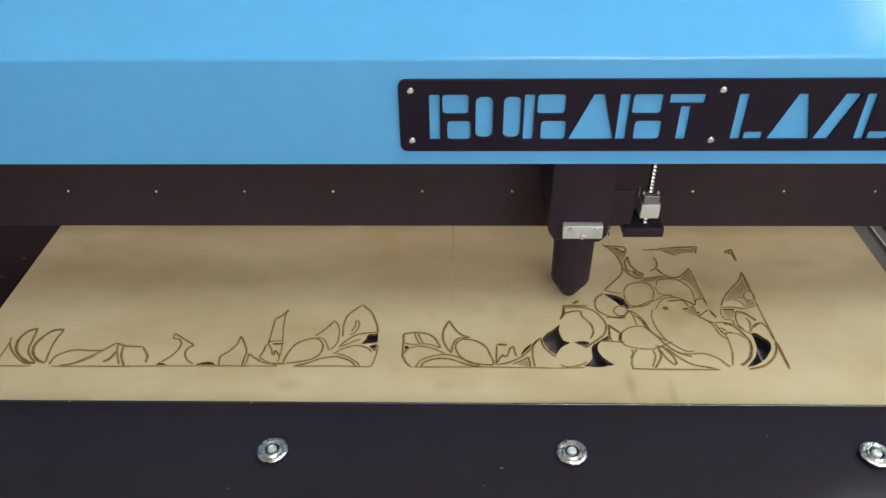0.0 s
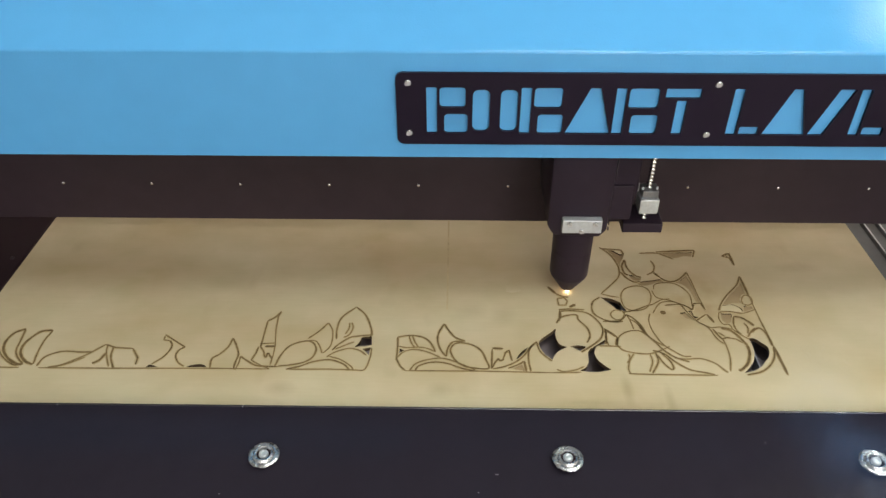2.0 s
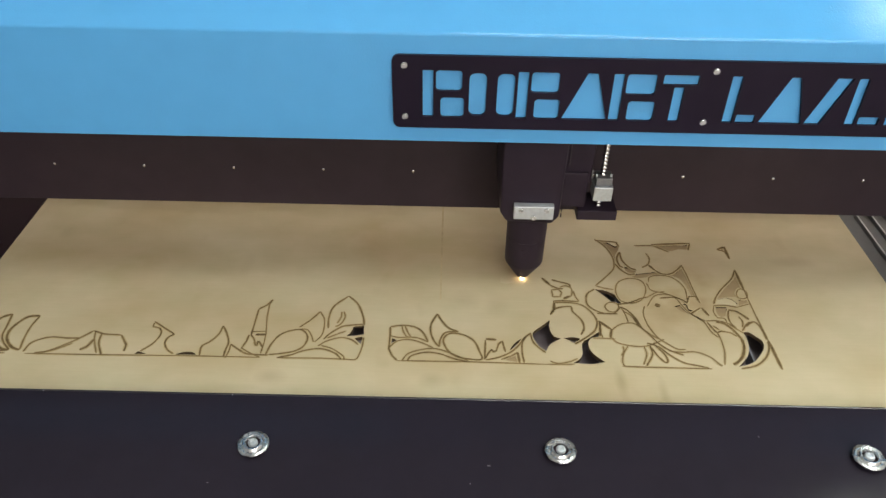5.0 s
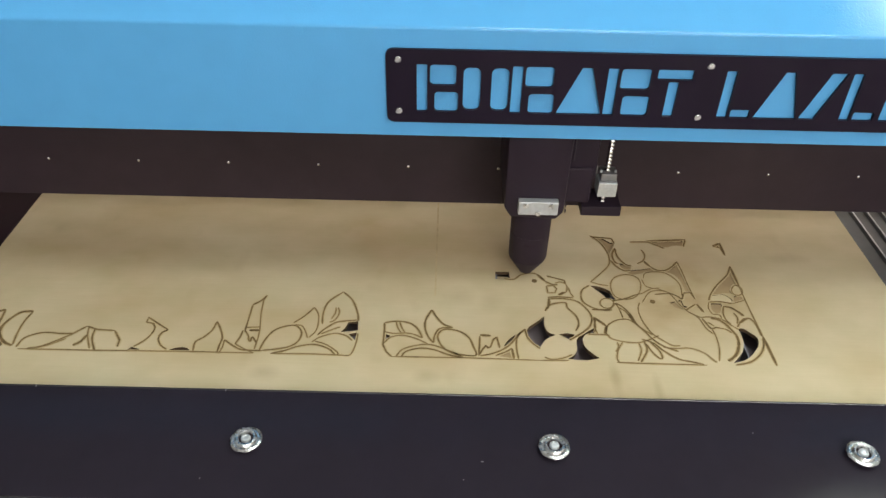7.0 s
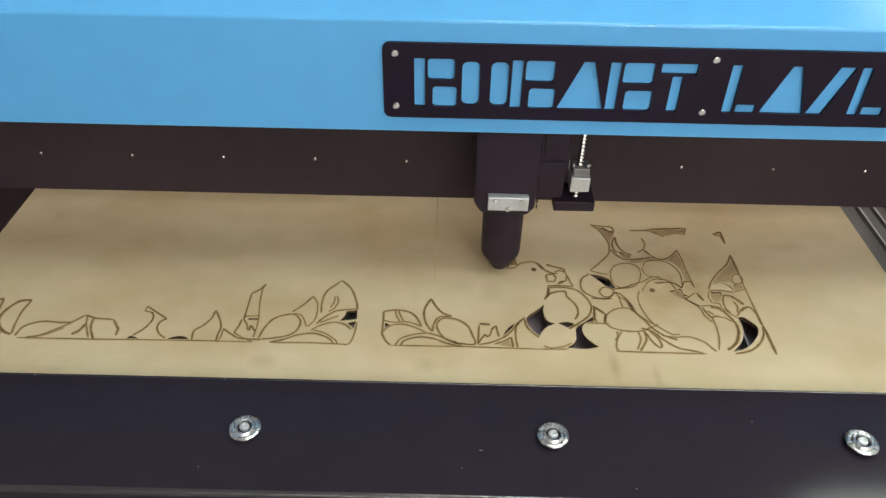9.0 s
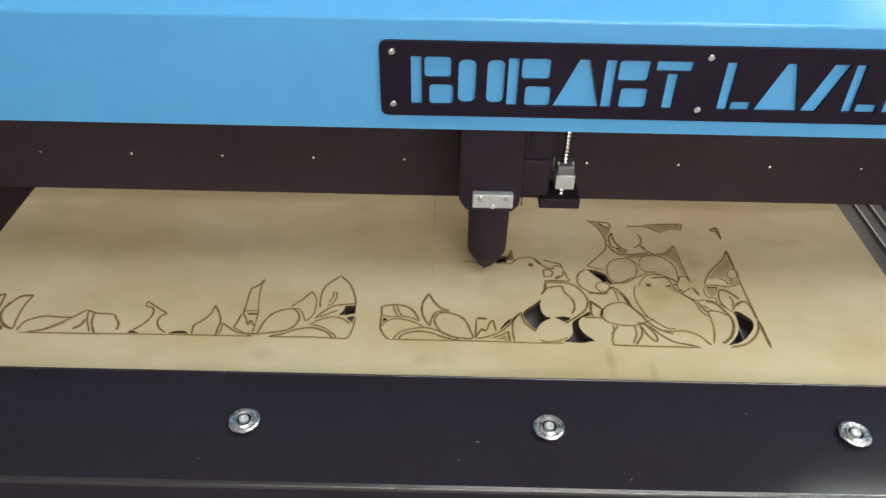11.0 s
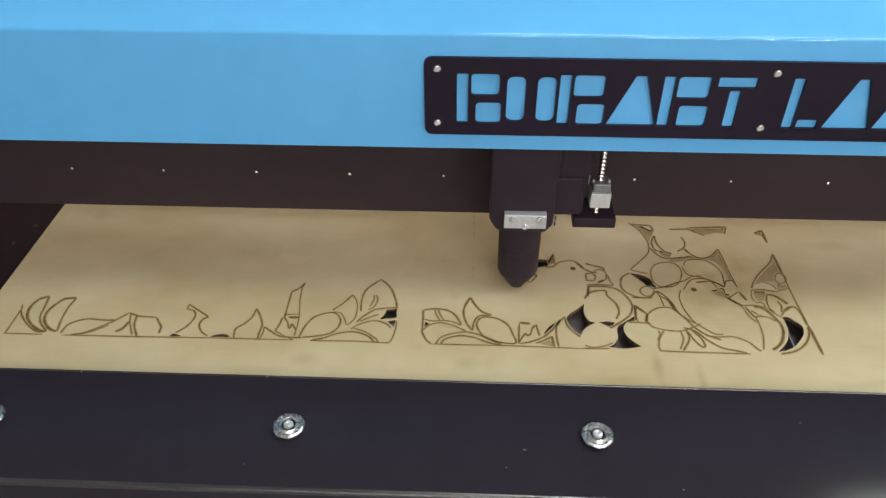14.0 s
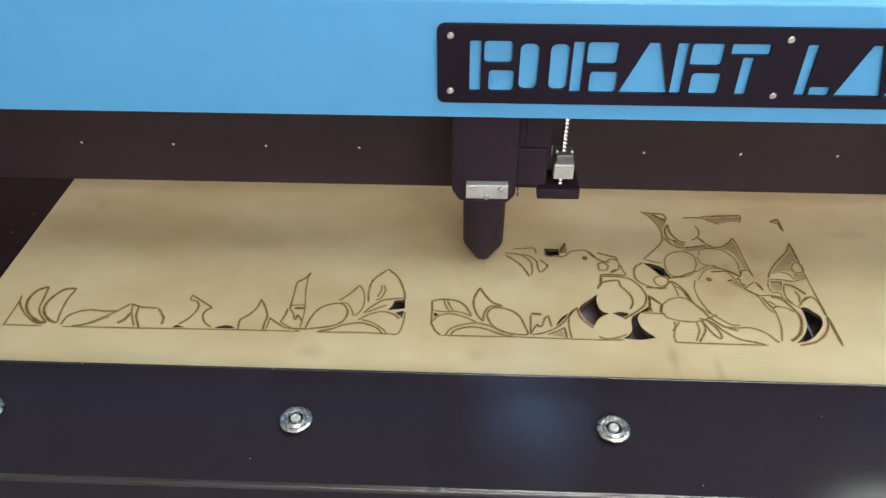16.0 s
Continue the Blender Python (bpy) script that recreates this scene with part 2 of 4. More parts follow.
def curve(kind, points, per=6):
    """Points along a smooth (s), closed smooth (o) or straight (p) line."""
    if kind == "p":
        return [Vector(a).lerp(Vector(b), i / 5) for a, b in zip(points, points[1:]) for i in range(5)] + [Vector(points[-1])], False
    pts, closed = [Vector(p) for p in points], kind == "o"
    ring = [pts[-1], *pts, pts[0], pts[1]] if closed else [2 * pts[0] - pts[1], *pts, 2 * pts[-1] - pts[-2]]
    made = []
    for a, b, c, d in zip(ring, ring[1:], ring[2:], ring[3:]):
        for i in range(per):
            t = i / per
            made.append(0.5 * (2 * b + (c - a) * t + (2 * a - 5 * b + 4 * c - d) * t * t + (3 * b - a - 3 * c + d) * t ** 3))
    return (made if closed else [*made, pts[-1]]), closed


# ---- the room that closes the place ----
FLOOR_Z, CEILING_Z = -0.92, 2.1
for name, box, material in (
        ("floor", (-4, 4, -4, 5, FLOOR_Z - 0.1, FLOOR_Z), FLOOR),
        ("ceiling", (-4, 4, -4, 5, CEILING_Z, CEILING_Z + 0.1), CEIL),
        ("wall_north", (-4, 4, 5, 5.15, FLOOR_Z, CEILING_Z), PAINT),
        ("wall_south", (-4, 4, -4.15, -4, FLOOR_Z, CEILING_Z), PAINT),
        ("wall_east", (4, 4.15, -4, 5, FLOOR_Z, CEILING_Z), PAINT),
        ("wall_west", (-4.15, -4, -4, 5, FLOOR_Z, CEILING_Z), PAINT)):
    tagged(link(name, block(bmesh.new(), *box), material), "plain painted room surface around the machine", name.split("_")[0], kind="structure")


def ceiling_or_fill_light(x, y, share, tone):
    thing = tagged(new("ceiling_or_fill_light"), "unseen square white ceiling panel, switched on; the warm ones are added fill", "ceiling light", "ceiling lights")
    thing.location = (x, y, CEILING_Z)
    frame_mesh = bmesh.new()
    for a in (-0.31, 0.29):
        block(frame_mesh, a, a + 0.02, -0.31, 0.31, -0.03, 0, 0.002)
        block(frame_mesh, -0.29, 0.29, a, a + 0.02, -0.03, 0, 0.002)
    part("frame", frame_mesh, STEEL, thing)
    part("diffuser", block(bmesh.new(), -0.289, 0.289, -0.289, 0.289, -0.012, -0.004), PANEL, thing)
    lamp = bpy.data.lights.new("ceiling_or_fill_lamp", "AREA")
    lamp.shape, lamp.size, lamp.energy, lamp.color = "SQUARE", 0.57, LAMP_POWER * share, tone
    ob = new("ceiling_or_fill_lamp", lamp)
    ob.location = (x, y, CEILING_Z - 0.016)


# Cool panels follow glints, amber the glow under the beam; warm are added fill.
COOL, WARM_FILL, AMBER = (0.88, 1.0, 0.85), (1.0, 0.93, 0.86), (1.0, 0.71, 0.42)
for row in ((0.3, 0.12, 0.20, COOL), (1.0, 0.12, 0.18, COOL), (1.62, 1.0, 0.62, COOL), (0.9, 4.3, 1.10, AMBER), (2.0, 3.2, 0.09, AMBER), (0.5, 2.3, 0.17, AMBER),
            (1.9, -1.2, 0.20, WARM_FILL), (0.8, -1.5, 0.36, WARM_FILL), (-0.7, -3.3, 0.38, WARM_FILL), (0.2, -3.3, 0.95, WARM_FILL), (1.1, -3.3, 1.45, WARM_FILL), (2.0, -3.3, 1.65, WARM_FILL)):
    ceiling_or_fill_light(*row)

# ---- the bed of the machine ----
bed = tagged(new("laser_cutter_bed"), "black powder-coated bed of a large laser cutting machine", "laser cutter")
DECK_Z, DECK_BACK, DECK_FRONT = 0.011, 0.4665, 0.349
r = 0.004
deck_section = [(DECK_BACK, DECK_Z), (DECK_BACK, DECK_Z - 0.0025), (DECK_BACK - 0.004, DECK_Z - 0.003), (DECK_FRONT + 0.004, DECK_Z - 0.003),
                (DECK_FRONT + 0.003, DECK_Z - 0.02), (DECK_FRONT + 0.003, -0.09), (DECK_FRONT, -0.09)]
deck_section += [(DECK_FRONT + r - r * math.cos(a), DECK_Z - r + r * math.sin(a)) for a in (0, 0.4, 0.8, 1.2, math.pi / 2)]
deck = smooth(part("front_deck", strip_section(bmesh.new(), deck_section, -1.1, 1.1), BLACK, bed, "satin black folded sheet-metal deck"))
def round_edge(y, z, radius):
    bm = bmesh.new()
    strip_section(bm, [(y + radius * math.cos(k * math.pi / 5), z + radius * math.sin(k * math.pi / 5)) for k in range(10)], -1.1, 1.1)
    return bm


smooth(part("deck_edge", round_edge(DECK_BACK - 0.0012, DECK_Z - 0.0005, 0.0010), GLOSS, bed, "rounded glossy edge of the deck"), 60)
smooth(part("deck_fold", round_edge(DECK_FRONT + 0.0038, DECK_Z - 0.0040, 0.0041), GLOSS, bed, "rounded front fold of the deck, worn glossy"), 60)
part("front_skirt", block(bmesh.new(), -1.1, 1.1, 0.352, 0.365, FLOOR_Z + 0.05, -0.09), BLACK, bed)
part("tray", block(bmesh.new(), -1.1, 1.1, 0.365, 1.9, -0.03, -0.02), TRAY, bed)
part("side_ledge", block(bmesh.new(), -1.1, -0.512, 0.468, 1.9, -0.02, -0.010, 0.003), LEDGE, bed)
for x, y in ((-0.5353, 0.6735), (-0.5262, 0.7075)):
    smooth(part("ledge_screw", lathe(bmesh.new(), [(0.0022, -0.0105), (0.0022, -0.0088), (0.0014, -0.0082), (0.0005, -0.0082)], 16, (x, y)), DARK, bed, "small dark screw head"))
for k in range(17):
    x = -0.49 + 0.061 * k
    part("blade", block(bmesh.new(), x, x + 0.002, 0.47, 1.85, -0.0202, -0.0045), BLADE, bed)


for x in (-0.362, -0.1918):
    part("edge_clip", block(bmesh.new(), x, x + 0.0009, DECK_BACK - 0.0025, DECK_BACK - 0.0008, DECK_Z - 0.001, DECK_Z + 0.0005, 0.0002), ALU, bed, "tiny bright clip at the deck edge")


def lock_stud(x, y):
    body = bmesh.new()
    z = DECK_Z
    lathe(body, [(0.0088, z - 0.001), (0.0088, z + 0.0028), (0.0124, z + 0.0034), (0.0132, z + 0.0042), (0.0131, z + 0.0050), (0.0122, z + 0.0058), (0.0113, z + 0.0060), (0.0108, z + 0.0048), (0.0098, z + 0.0048),
                 (0.0086, z + 0.0072), (0.0078, z + 0.0078), (0.0066, z + 0.0077), (0.0060, z + 0.0068), (0.0058, z + 0.0036), (0.002, z + 0.0034)], 40, (x, y))
    stud = smooth(part("lock_stud", body, STUD, bed, "round chrome lock stud"))
    smooth(part("core", lathe(bmesh.new(), [(0.0041, DECK_Z + 0.003), (0.0041, DECK_Z + 0.0066), (0.0036, DECK_Z + 0.0076), (0.0024, DECK_Z + 0.0079), (0.0018, DECK_Z + 0.0070), (0.0006, DECK_Z + 0.0070)], 24, (x, y)), STEEL, stud))
    # Dark disc laid in the recess to paint the shade there.
    part("stud_shade", lathe(bmesh.new(), [(0.0057, DECK_Z + 0.0036), (0.0057, DECK_Z + 0.0050), (0.0030, DECK_Z + 0.0050)], 32, (x, y)), LEDGE, stud, "dark disc standing in for the shade in the stud's recess")


for k in range(-3, 4):
    lock_stud(0.0969 + 0.2567 * k, 0.4078)

specks = bmesh.new()
for x, y, long in ((0.0355, 0.394, 0.0026), (0.158, 0.361, 0.0012), (0.0208, 0.3763, 0.0008), (-0.19, 0.372, 0.0008), (0.27, 0.43, 0.0007)):
    block(specks, x, x + long, y, y + 0.0007, DECK_Z, DECK_Z + 0.0004)
tagged(link("dust_specks", specks, WORN), "a few pale specks of dust on the black deck", "dust", kind="stuff")

# rails of grooved aluminium profile beside the sheet
rail_section = []
for k in range(5):
    x = 0.0128 + 0.0185 * k
    rail_section += [(x, -0.0045), (x + 0.0008, 0), (x + 0.0030, 0), (x + 0.0038, -0.0045)]
rail = bmesh.new()
top = [(-0.0043, -0.0045), *rail_section, (0.105, -0.0045), (0.105, -0.04), (-0.0043, -0.04)]
a = [rail.verts.new((0.4905 + x, 0.47, 0.004 + z)) for x, z in top]
b = [rail.verts.new((0.4905 + x, 1.85, 0.004 + z)) for x, z in top]
for i in range(len(top)):
    j = (i + 1) % len(top)
    rail.faces.new((a[i], a[j], b[j], b[i])).material_index = int(top[i][1] > -0.001 and top[j][1] > -0.001)
rail.faces.new(a[::-1])
rail.faces.new(b)
bmesh.ops.recalc_face_normals(rail, faces=rail.faces)
part("grooved_rail", rail, [SHADED_ALU, LIT_ALU], bed, "grooved grey aluminium profile")
part("side_panel", block(bmesh.new(), 0.60, 1.1, 0.468, 1.9, -0.03, -0.010, 0.003), LEDGE, bed)

# ---- the plywood sheet with its cut pattern ----
sheet = tagged(new("plywood_sheet"), "pale birch plywood sheet with a half-cut bird and fruit pattern", "plywood sheet")
GAPS = []


def gap(kind, *points):
    """An opening where an offcut has fallen out (dark) or sunk a little (low): curved sides, sharp corners kept."""
    p, n, made = [Vector(q) for q in points], len(points), []

    def ends(i):
        a, b = p[i] - p[i - 1], p[(i + 1) % n] - p[i]
        return None if a.angle(b) > 0.95 else (a.normalized() + b.normalized()).normalized()

    for i in range(n):
        a, b = p[i], p[(i + 1) % n]
        d, far = b - a, (b - a).length
        t0, t1 = ends(i) or d.normalized(), ends((i + 1) % n) or d.normalized()
        for k in range(4):
            t = k / 4
            q = a * (2 * t ** 3 - 3 * t * t + 1) + t0 * far * (t ** 3 - 2 * t * t + t) + b * (3 * t * t - 2 * t ** 3) + t1 * far * (t ** 3 - t * t)
            made.append((q.x, q.y))
    GAPS.append((kind, made))


gap("dark", (-0.3045, 0.5197), (-0.3002, 0.5266), (-0.2936, 0.5246), (-0.2863, 0.5203))
gap("dark", (-0.2673, 0.5203), (-0.2571, 0.5266), (-0.2469, 0.5270), (-0.2398, 0.5205))
gap("dark", (-0.0941, 0.5703), (-0.0840, 0.5698), (-0.0830, 0.5570), (-0.0911, 0.5551), (-0.0999, 0.5540), (-0.0956, 0.5613))
gap("dark", (-0.0919, 0.5511), (-0.0838, 0.5538), (-0.0846, 0.5428))
gap("dark", (-0.0575, 0.5542), (-0.0474, 0.5485), (-0.0562, 0.5412))
gap("dark", (0.0625, 0.5395), (0.0682, 0.5492), (0.0751, 0.5558), (0.0710, 0.5476), (0.0665, 0.5411))
gap("dark", (0.0396, 0.5229), (0.0525, 0.5234), (0.0635, 0.5216), (0.0523, 0.5207))
gap("low", (0.0543, 0.5261), (0.0690, 0.5356), (0.0703, 0.5231))
gap("dark", (0.0874, 0.5642), (0.0997, 0.5770), (0.1063, 0.5839), (0.1050, 0.5710), (0.1084, 0.5601), (0.1150, 0.5568), (0.1107, 0.5543), (0.1037, 0.5486), (0.0981, 0.5381), (0.0909, 0.5461), (0.0873, 0.5567))
gap("dark", (0.1180, 0.5577), (0.1269, 0.5594), (0.1341, 0.5578), (0.1317, 0.5528), (0.1285, 0.5504), (0.1223, 0.5552))
gap("dark", (0.1362, 0.5520), (0.1455, 0.5603), (0.1548, 0.5679), (0.1543, 0.5612), (0.1458, 0.5587), (0.1417, 0.5504), (0.1430, 0.5400), (0.1500, 0.5306), (0.1548, 0.5260), (0.1421, 0.5228), (0.1332, 0.5228), (0.1239, 0.5242), (0.1302, 0.5289), (0.1341, 0.5368), (0.1346, 0.5447))
gap("dark", (0.3022, 0.5721), (0.3080, 0.5721), (0.3131, 0.5663), (0.3178, 0.5597), (0.3163, 0.5499), (0.3106, 0.5410), (0.3020, 0.5316), (0.2925, 0.5261), (0.2840, 0.5237), (0.2914, 0.5315), (0.2982, 0.5410), (0.3023, 0.5538), (0.3031, 0.5637))
gap("dark", (0.1603, 0.6345), (0.1706, 0.6326), (0.1821, 0.6241), (0.1851, 0.6167), (0.1831, 0.6093), (0.1784, 0.6102), (0.1716, 0.6203))
gap("dark", (0.3152, 0.7113), (0.3228, 0.7147), (0.3227, 0.6939), (0.3212, 0.7069))
gap("low", (0.1740, 0.7244), (0.1850, 0.7211), (0.1949, 0.7121), (0.2006, 0.7144), (0.1969, 0.7044), (0.1917, 0.6936), (0.1908, 0.6850), (0.1886, 0.6946), (0.1833, 0.7110))
gap("low", (0.3221, 0.6699), (0.3228, 0.6597), (0.3231, 0.6362), (0.3184, 0.6410), (0.3130, 0.6332), (0.3128, 0.6266), (0.3018, 0.6266), (0.2909, 0.6227), (0.2893, 0.6237), (0.3004, 0.6390), (0.3123, 0.6517))
gap("low", (0.2413, 0.6096), (0.2545, 0.6142), (0.2547, 0.6051), (0.2590, 0.6033), (0.2547, 0.5979), (0.2466, 0.6014))
gap("light", (0.2833, 0.6153), (0.2885, 0.6227), (0.3012, 0.6247), (0.3085, 0.6182), (0.3092, 0.6145), (0.3044, 0.6108), (0.2950, 0.6135))
gap("low", (0.3126, 0.6219), (0.3221, 0.6248), (0.3234, 0.6173), (0.3096, 0.6117))
gap("low", (0.2848, 0.6098), (0.2957, 0.6098), (0.2935, 0.5981), (0.2863, 0.5936), (0.2833, 0.5998))
gap("low", (0.1985, 0.6742), (0.2041, 0.6734), (0.2118, 0.6695), (0.2096, 0.6643), (0.2037, 0.6631), (0.1999, 0.6671))
gap("low", (0.2038, 0.6601), (0.2118, 0.6624), (0.2249, 0.6648), (0.2336, 0.6672), (0.2406, 0.6613), (0.2497, 0.6626), (0.2587, 0.6690), (0.2642, 0.6764), (0.2653, 0.6641), (0.2664, 0.6473), (0.2675, 0.6281), (0.2629, 0.6270), (0.2621, 0.6365), (0.2600, 0.6490), (0.2544, 0.6578), (0.2432, 0.6614), (0.2305, 0.6610), (0.2223, 0.6577), (0.2156, 0.6555), (0.2080, 0.6553))
gap("low", (0.2413, 0.7163), (0.2823, 0.7189), (0.2787, 0.7088), (0.2690, 0.7095), (0.2576, 0.7059), (0.2488, 0.7111))
gap("dark", (0.2861, 0.5853), (0.2921, 0.5794), (0.2975, 0.5636), (0.2921, 0.5709))
BIRD_GAP = [(0.0587, 0.6546), (0.0737, 0.6541), (0.0741, 0.6437), (0.0649, 0.6406), (0.0579, 0.6422)]
SHEET_X0, SHEET_X1, SHEET_Y0, SHEET_Y1 = -0.5014, 0.4858, 0.40, 1.50
outline = [(SHEET_X0, SHEET_Y0), (SHEET_X1, SHEET_Y0), (SHEET_X1, SHEET_Y1), (SHEET_X0, SHEET_Y1)]
part("board", pierced(outline, [g for _, g in GAPS] + [BIRD_GAP], 0.0, -0.004), [PLY, SOOT], sheet)


def offcut(points, name, sink, tilt, face, fill=0.97):
    cx, cy = sum(p[0] for p in points) / len(points), sum(p[1] for p in points) / len(points)
    inner = [((x - cx) * fill, (y - cy) * fill) for x, y in points]
    ob = part(name, pierced(inner, [], 0.0, -0.004), [face, face], sheet, "small loose plywood offcut")
    ob.matrix_basis = pose(cx, cy, sink, tilt, -tilt, 0)
    return ob


for k, (kind, points) in enumerate(GAPS):
    if kind == "low":
        offcut(points, "offcut", -0.0011 - 0.0003 * (k % 3), 0.25, SMOKED_SHADE, 0.998)
    if kind == "light":
        offcut(points, "offcut", -0.0004, 1.0, PLY, 0.95)
falling_offcut = offcut(BIRD_GAP, "falling_offcut", 0.0, 0.0, PLY, 0.999)
tilted = bmesh.new()
for y in (-0.002, 0.002):
    tilted.verts.new((-0.004, y, 0))
    tilted.verts.new((0.004, y, 0))
    tilted.verts.new((0.0, y, 0.011))
v = list(tilted.verts)
for f in ((0, 1, 2), (5, 4, 3), (0, 3, 4, 1), (1, 4, 5, 2), (2, 5, 3, 0)):
    tilted.faces.new([v[i] for i in f])
bmesh.ops.recalc_face_normals(tilted, faces=tilted.faces)
splinter = part("splinter", tilted, CHAR, sheet, "pointed offcut standing on edge")

KERF = {1: 0.0009, 2: 0.0014, 3: 0.0023}
GROWING = []


def cut(kind, weight, *points, start=None):
    """A charred kerf line; with a start it comes up only when the head has passed."""
    line, closed = curve(kind, points)
    bm, n = bmesh.new(), len(line)
    # the charred groove, the scorched veneer beside it and the browned veneer beyond
    for slot, w, up, seed in ((0, KERF[weight] / 2, 0.0003, 0.5), (1, KERF[weight] * 0.5 + 0.0005, 0.0002, 7.5), (2, KERF[weight] * 0.5 + 0.0012, 0.0001, 3.5)):
        rows = []
        for i, p in enumerate(line):
            a = line[i - 1] if i or closed else line[0]
            b = line[(i + 1) % n] if i < n - 1 or closed else line[-1]
            d = (b - a).normalized()
            wide = w * (1 + 0.4 * noise.noise(Vector((p.x * 300, p.y * 300, seed))))
            if not closed and i in (0, n - 1):
                wide *= 0.5
            side = Vector((-d.y, d.x)) * wide
            rows.append([bm.verts.new((*(p + side), up)), bm.verts.new((*(p - side), up)), bm.verts.new((*(p - side), -0.0006)), bm.verts.new((*(p + side), -0.0006))])
        for i in range(n if closed else n - 1):
            a, b = rows[i], rows[(i + 1) % n]
            for k in range(4):
                bm.faces.new((a[k], a[(k + 1) % 4], b[(k + 1) % 4], b[k])).material_index = slot
    bmesh.ops.recalc_face_normals(bm, faces=bm.faces)
    ob = part("cut_line", bm, [CHAR, SCORCH, HEATED], sheet)
    if start is not None:
        GROWING.append((ob, start))
    return ob


# left border: grass, leaves, a swan neck and foliage over a straight base line
cut("p", 1, (-0.4656, 0.5206), (-0.4271, 0.5205))
cut("p", 1, (-0.4079, 0.5204), (-0.3369, 0.5207), (-0.3045, 0.5212), (-0.2397, 0.5220), (-0.1803, 0.5219))
cut("p", 1, (-0.1642, 0.5218), (-0.1214, 0.5226), (-0.0893, 0.5215))
cut("p", 1, (-0.4649, 0.5191), (-0.4650, 0.5361), (-0.4652, 0.5561), (-0.4674, 0.5618))
cut("s", 2, (-0.4655, 0.5544), (-0.4589, 0.5442), (-0.4478, 0.5328), (-0.4342, 0.5240), (-0.4253, 0.5251))
cut("s", 3, (-0.4453, 0.5752), (-0.4539, 0.5698), (-0.4575, 0.5580), (-0.4539, 0.5444), (-0.4439, 0.5329), (-0.4322, 0.5256), (-0.4253, 0.5251))
cut("s", 2, (-0.4453, 0.5752), (-0.4429, 0.5585), (-0.4411, 0.5448), (-0.4353, 0.5348), (-0.4253, 0.5251))
cut("s", 3, (-0.4162, 0.5737), (-0.4275, 0.5716), (-0.4344, 0.5613), (-0.4370, 0.5506), (-0.4342, 0.5395), (-0.4249, 0.5290), (-0.4152, 0.5247))
cut("s", 2, (-0.4162, 0.5737), (-0.4186, 0.5578), (-0.4176, 0.5401), (-0.4150, 0.5255))
cut("s", 2, (-0.4105, 0.5226), (-0.4084, 0.5342), (-0.4000, 0.5408), (-0.3899, 0.5435), (-0.3755, 0.5424), (-0.3628, 0.5429))
cut("s", 2, (-0.3990, 0.5215), (-0.3875, 0.5242), (-0.3746, 0.5331), (-0.3642, 0.5421), (-0.3534, 0.5536))
cut("s", 1, (-0.3920, 0.5217), (-0.3803, 0.5267), (-0.3673, 0.5357))
cut("s", 3, (-0.3573, 0.5268), (-0.3519, 0.5316), (-0.3485, 0.5418))
cut("s", 1, (-0.3511, 0.5521), (-0.3479, 0.5403), (-0.3394, 0.5229))
cut("s", 2, (-0.3441, 0.5499), (-0.3421, 0.5366), (-0.3335, 0.5201))
cut("p", 2, (-0.3534, 0.5536), (-0.3416, 0.5492), (-0.3239, 0.5483))
cut("p", 2, (-0.3239, 0.5483), (-0.3146, 0.5353), (-0.3137, 0.5261))
cut("s", 2, (-0.2981, 0.5267), (-0.2900, 0.5362), (-0.2859, 0.5465), (-0.2860, 0.5544), (-0.2899, 0.5600))
cut("p", 1, (-0.2966, 0.5671), (-0.2966, 0.5614), (-0.2875, 0.5592))
cut("p", 2, (-0.2971, 0.5687), (-0.2827, 0.5586), (-0.2716, 0.5510))
cut("s", 2, (-0.2716, 0.5510), (-0.2765, 0.5468), (-0.2776, 0.5389), (-0.2728, 0.5299), (-0.2651, 0.5241))
cut("s", 2, (-0.2391, 0.5220), (-0.2402, 0.5349), (-0.2337, 0.5421), (-0.2279, 0.5525), (-0.2262, 0.5647))
cut("s", 2, (-0.2262, 0.5647), (-0.2196, 0.5528), (-0.2153, 0.5412), (-0.2158, 0.5312), (-0.2156, 0.5206))
cut("s", 1, (-0.2126, 0.5390), (-0.2122, 0.5298), (-0.2138, 0.5200))
cut("s", 2, (-0.2126, 0.5390), (-0.2041, 0.5324), (-0.1947, 0.5266), (-0.1837, 0.5255), (-0.1728, 0.5252))
cut("s", 1, (-0.2011, 0.5340), (-0.1924, 0.5282), (-0.1803, 0.5219))
cut("p", 2, (-0.1953, 0.5513), (-0.1955, 0.5724), (-0.1957, 0.5910))
cut("s", 2, (-0.1957, 0.5910), (-0.1887, 0.5973), (-0.1839, 0.6063))
cut("p", 1, (-0.1839, 0.6063), (-0.1860, 0.5983), (-0.1847, 0.5786), (-0.1809, 0.5542), (-0.1803, 0.5424), (-0.1808, 0.5271))
cut("p", 2, (-0.2010, 0.5332), (-0.1981, 0.5434), (-0.1973, 0.5528))
cut("p", 1, (-0.1964, 0.5569), (-0.1805, 0.5583))
cut("p", 3, (-0.1912, 0.5531), (-0.1807, 0.5534))
cut("s", 2, (-0.1956, 0.5529), (-0.1909, 0.5460), (-0.1885, 0.5391), (-0.1867, 0.5383), (-0.1861, 0.5438), (-0.1800, 0.5348))
cut("s", 2, (-0.1757, 0.5258), (-0.1728, 0.5404), (-0.1668, 0.5532), (-0.1567, 0.5599), (-0.1457, 0.5611), (-0.1388, 0.5518), (-0.1400, 0.5400), (-0.1470, 0.5321), (-0.1598, 0.5279), (-0.1730, 0.5259))
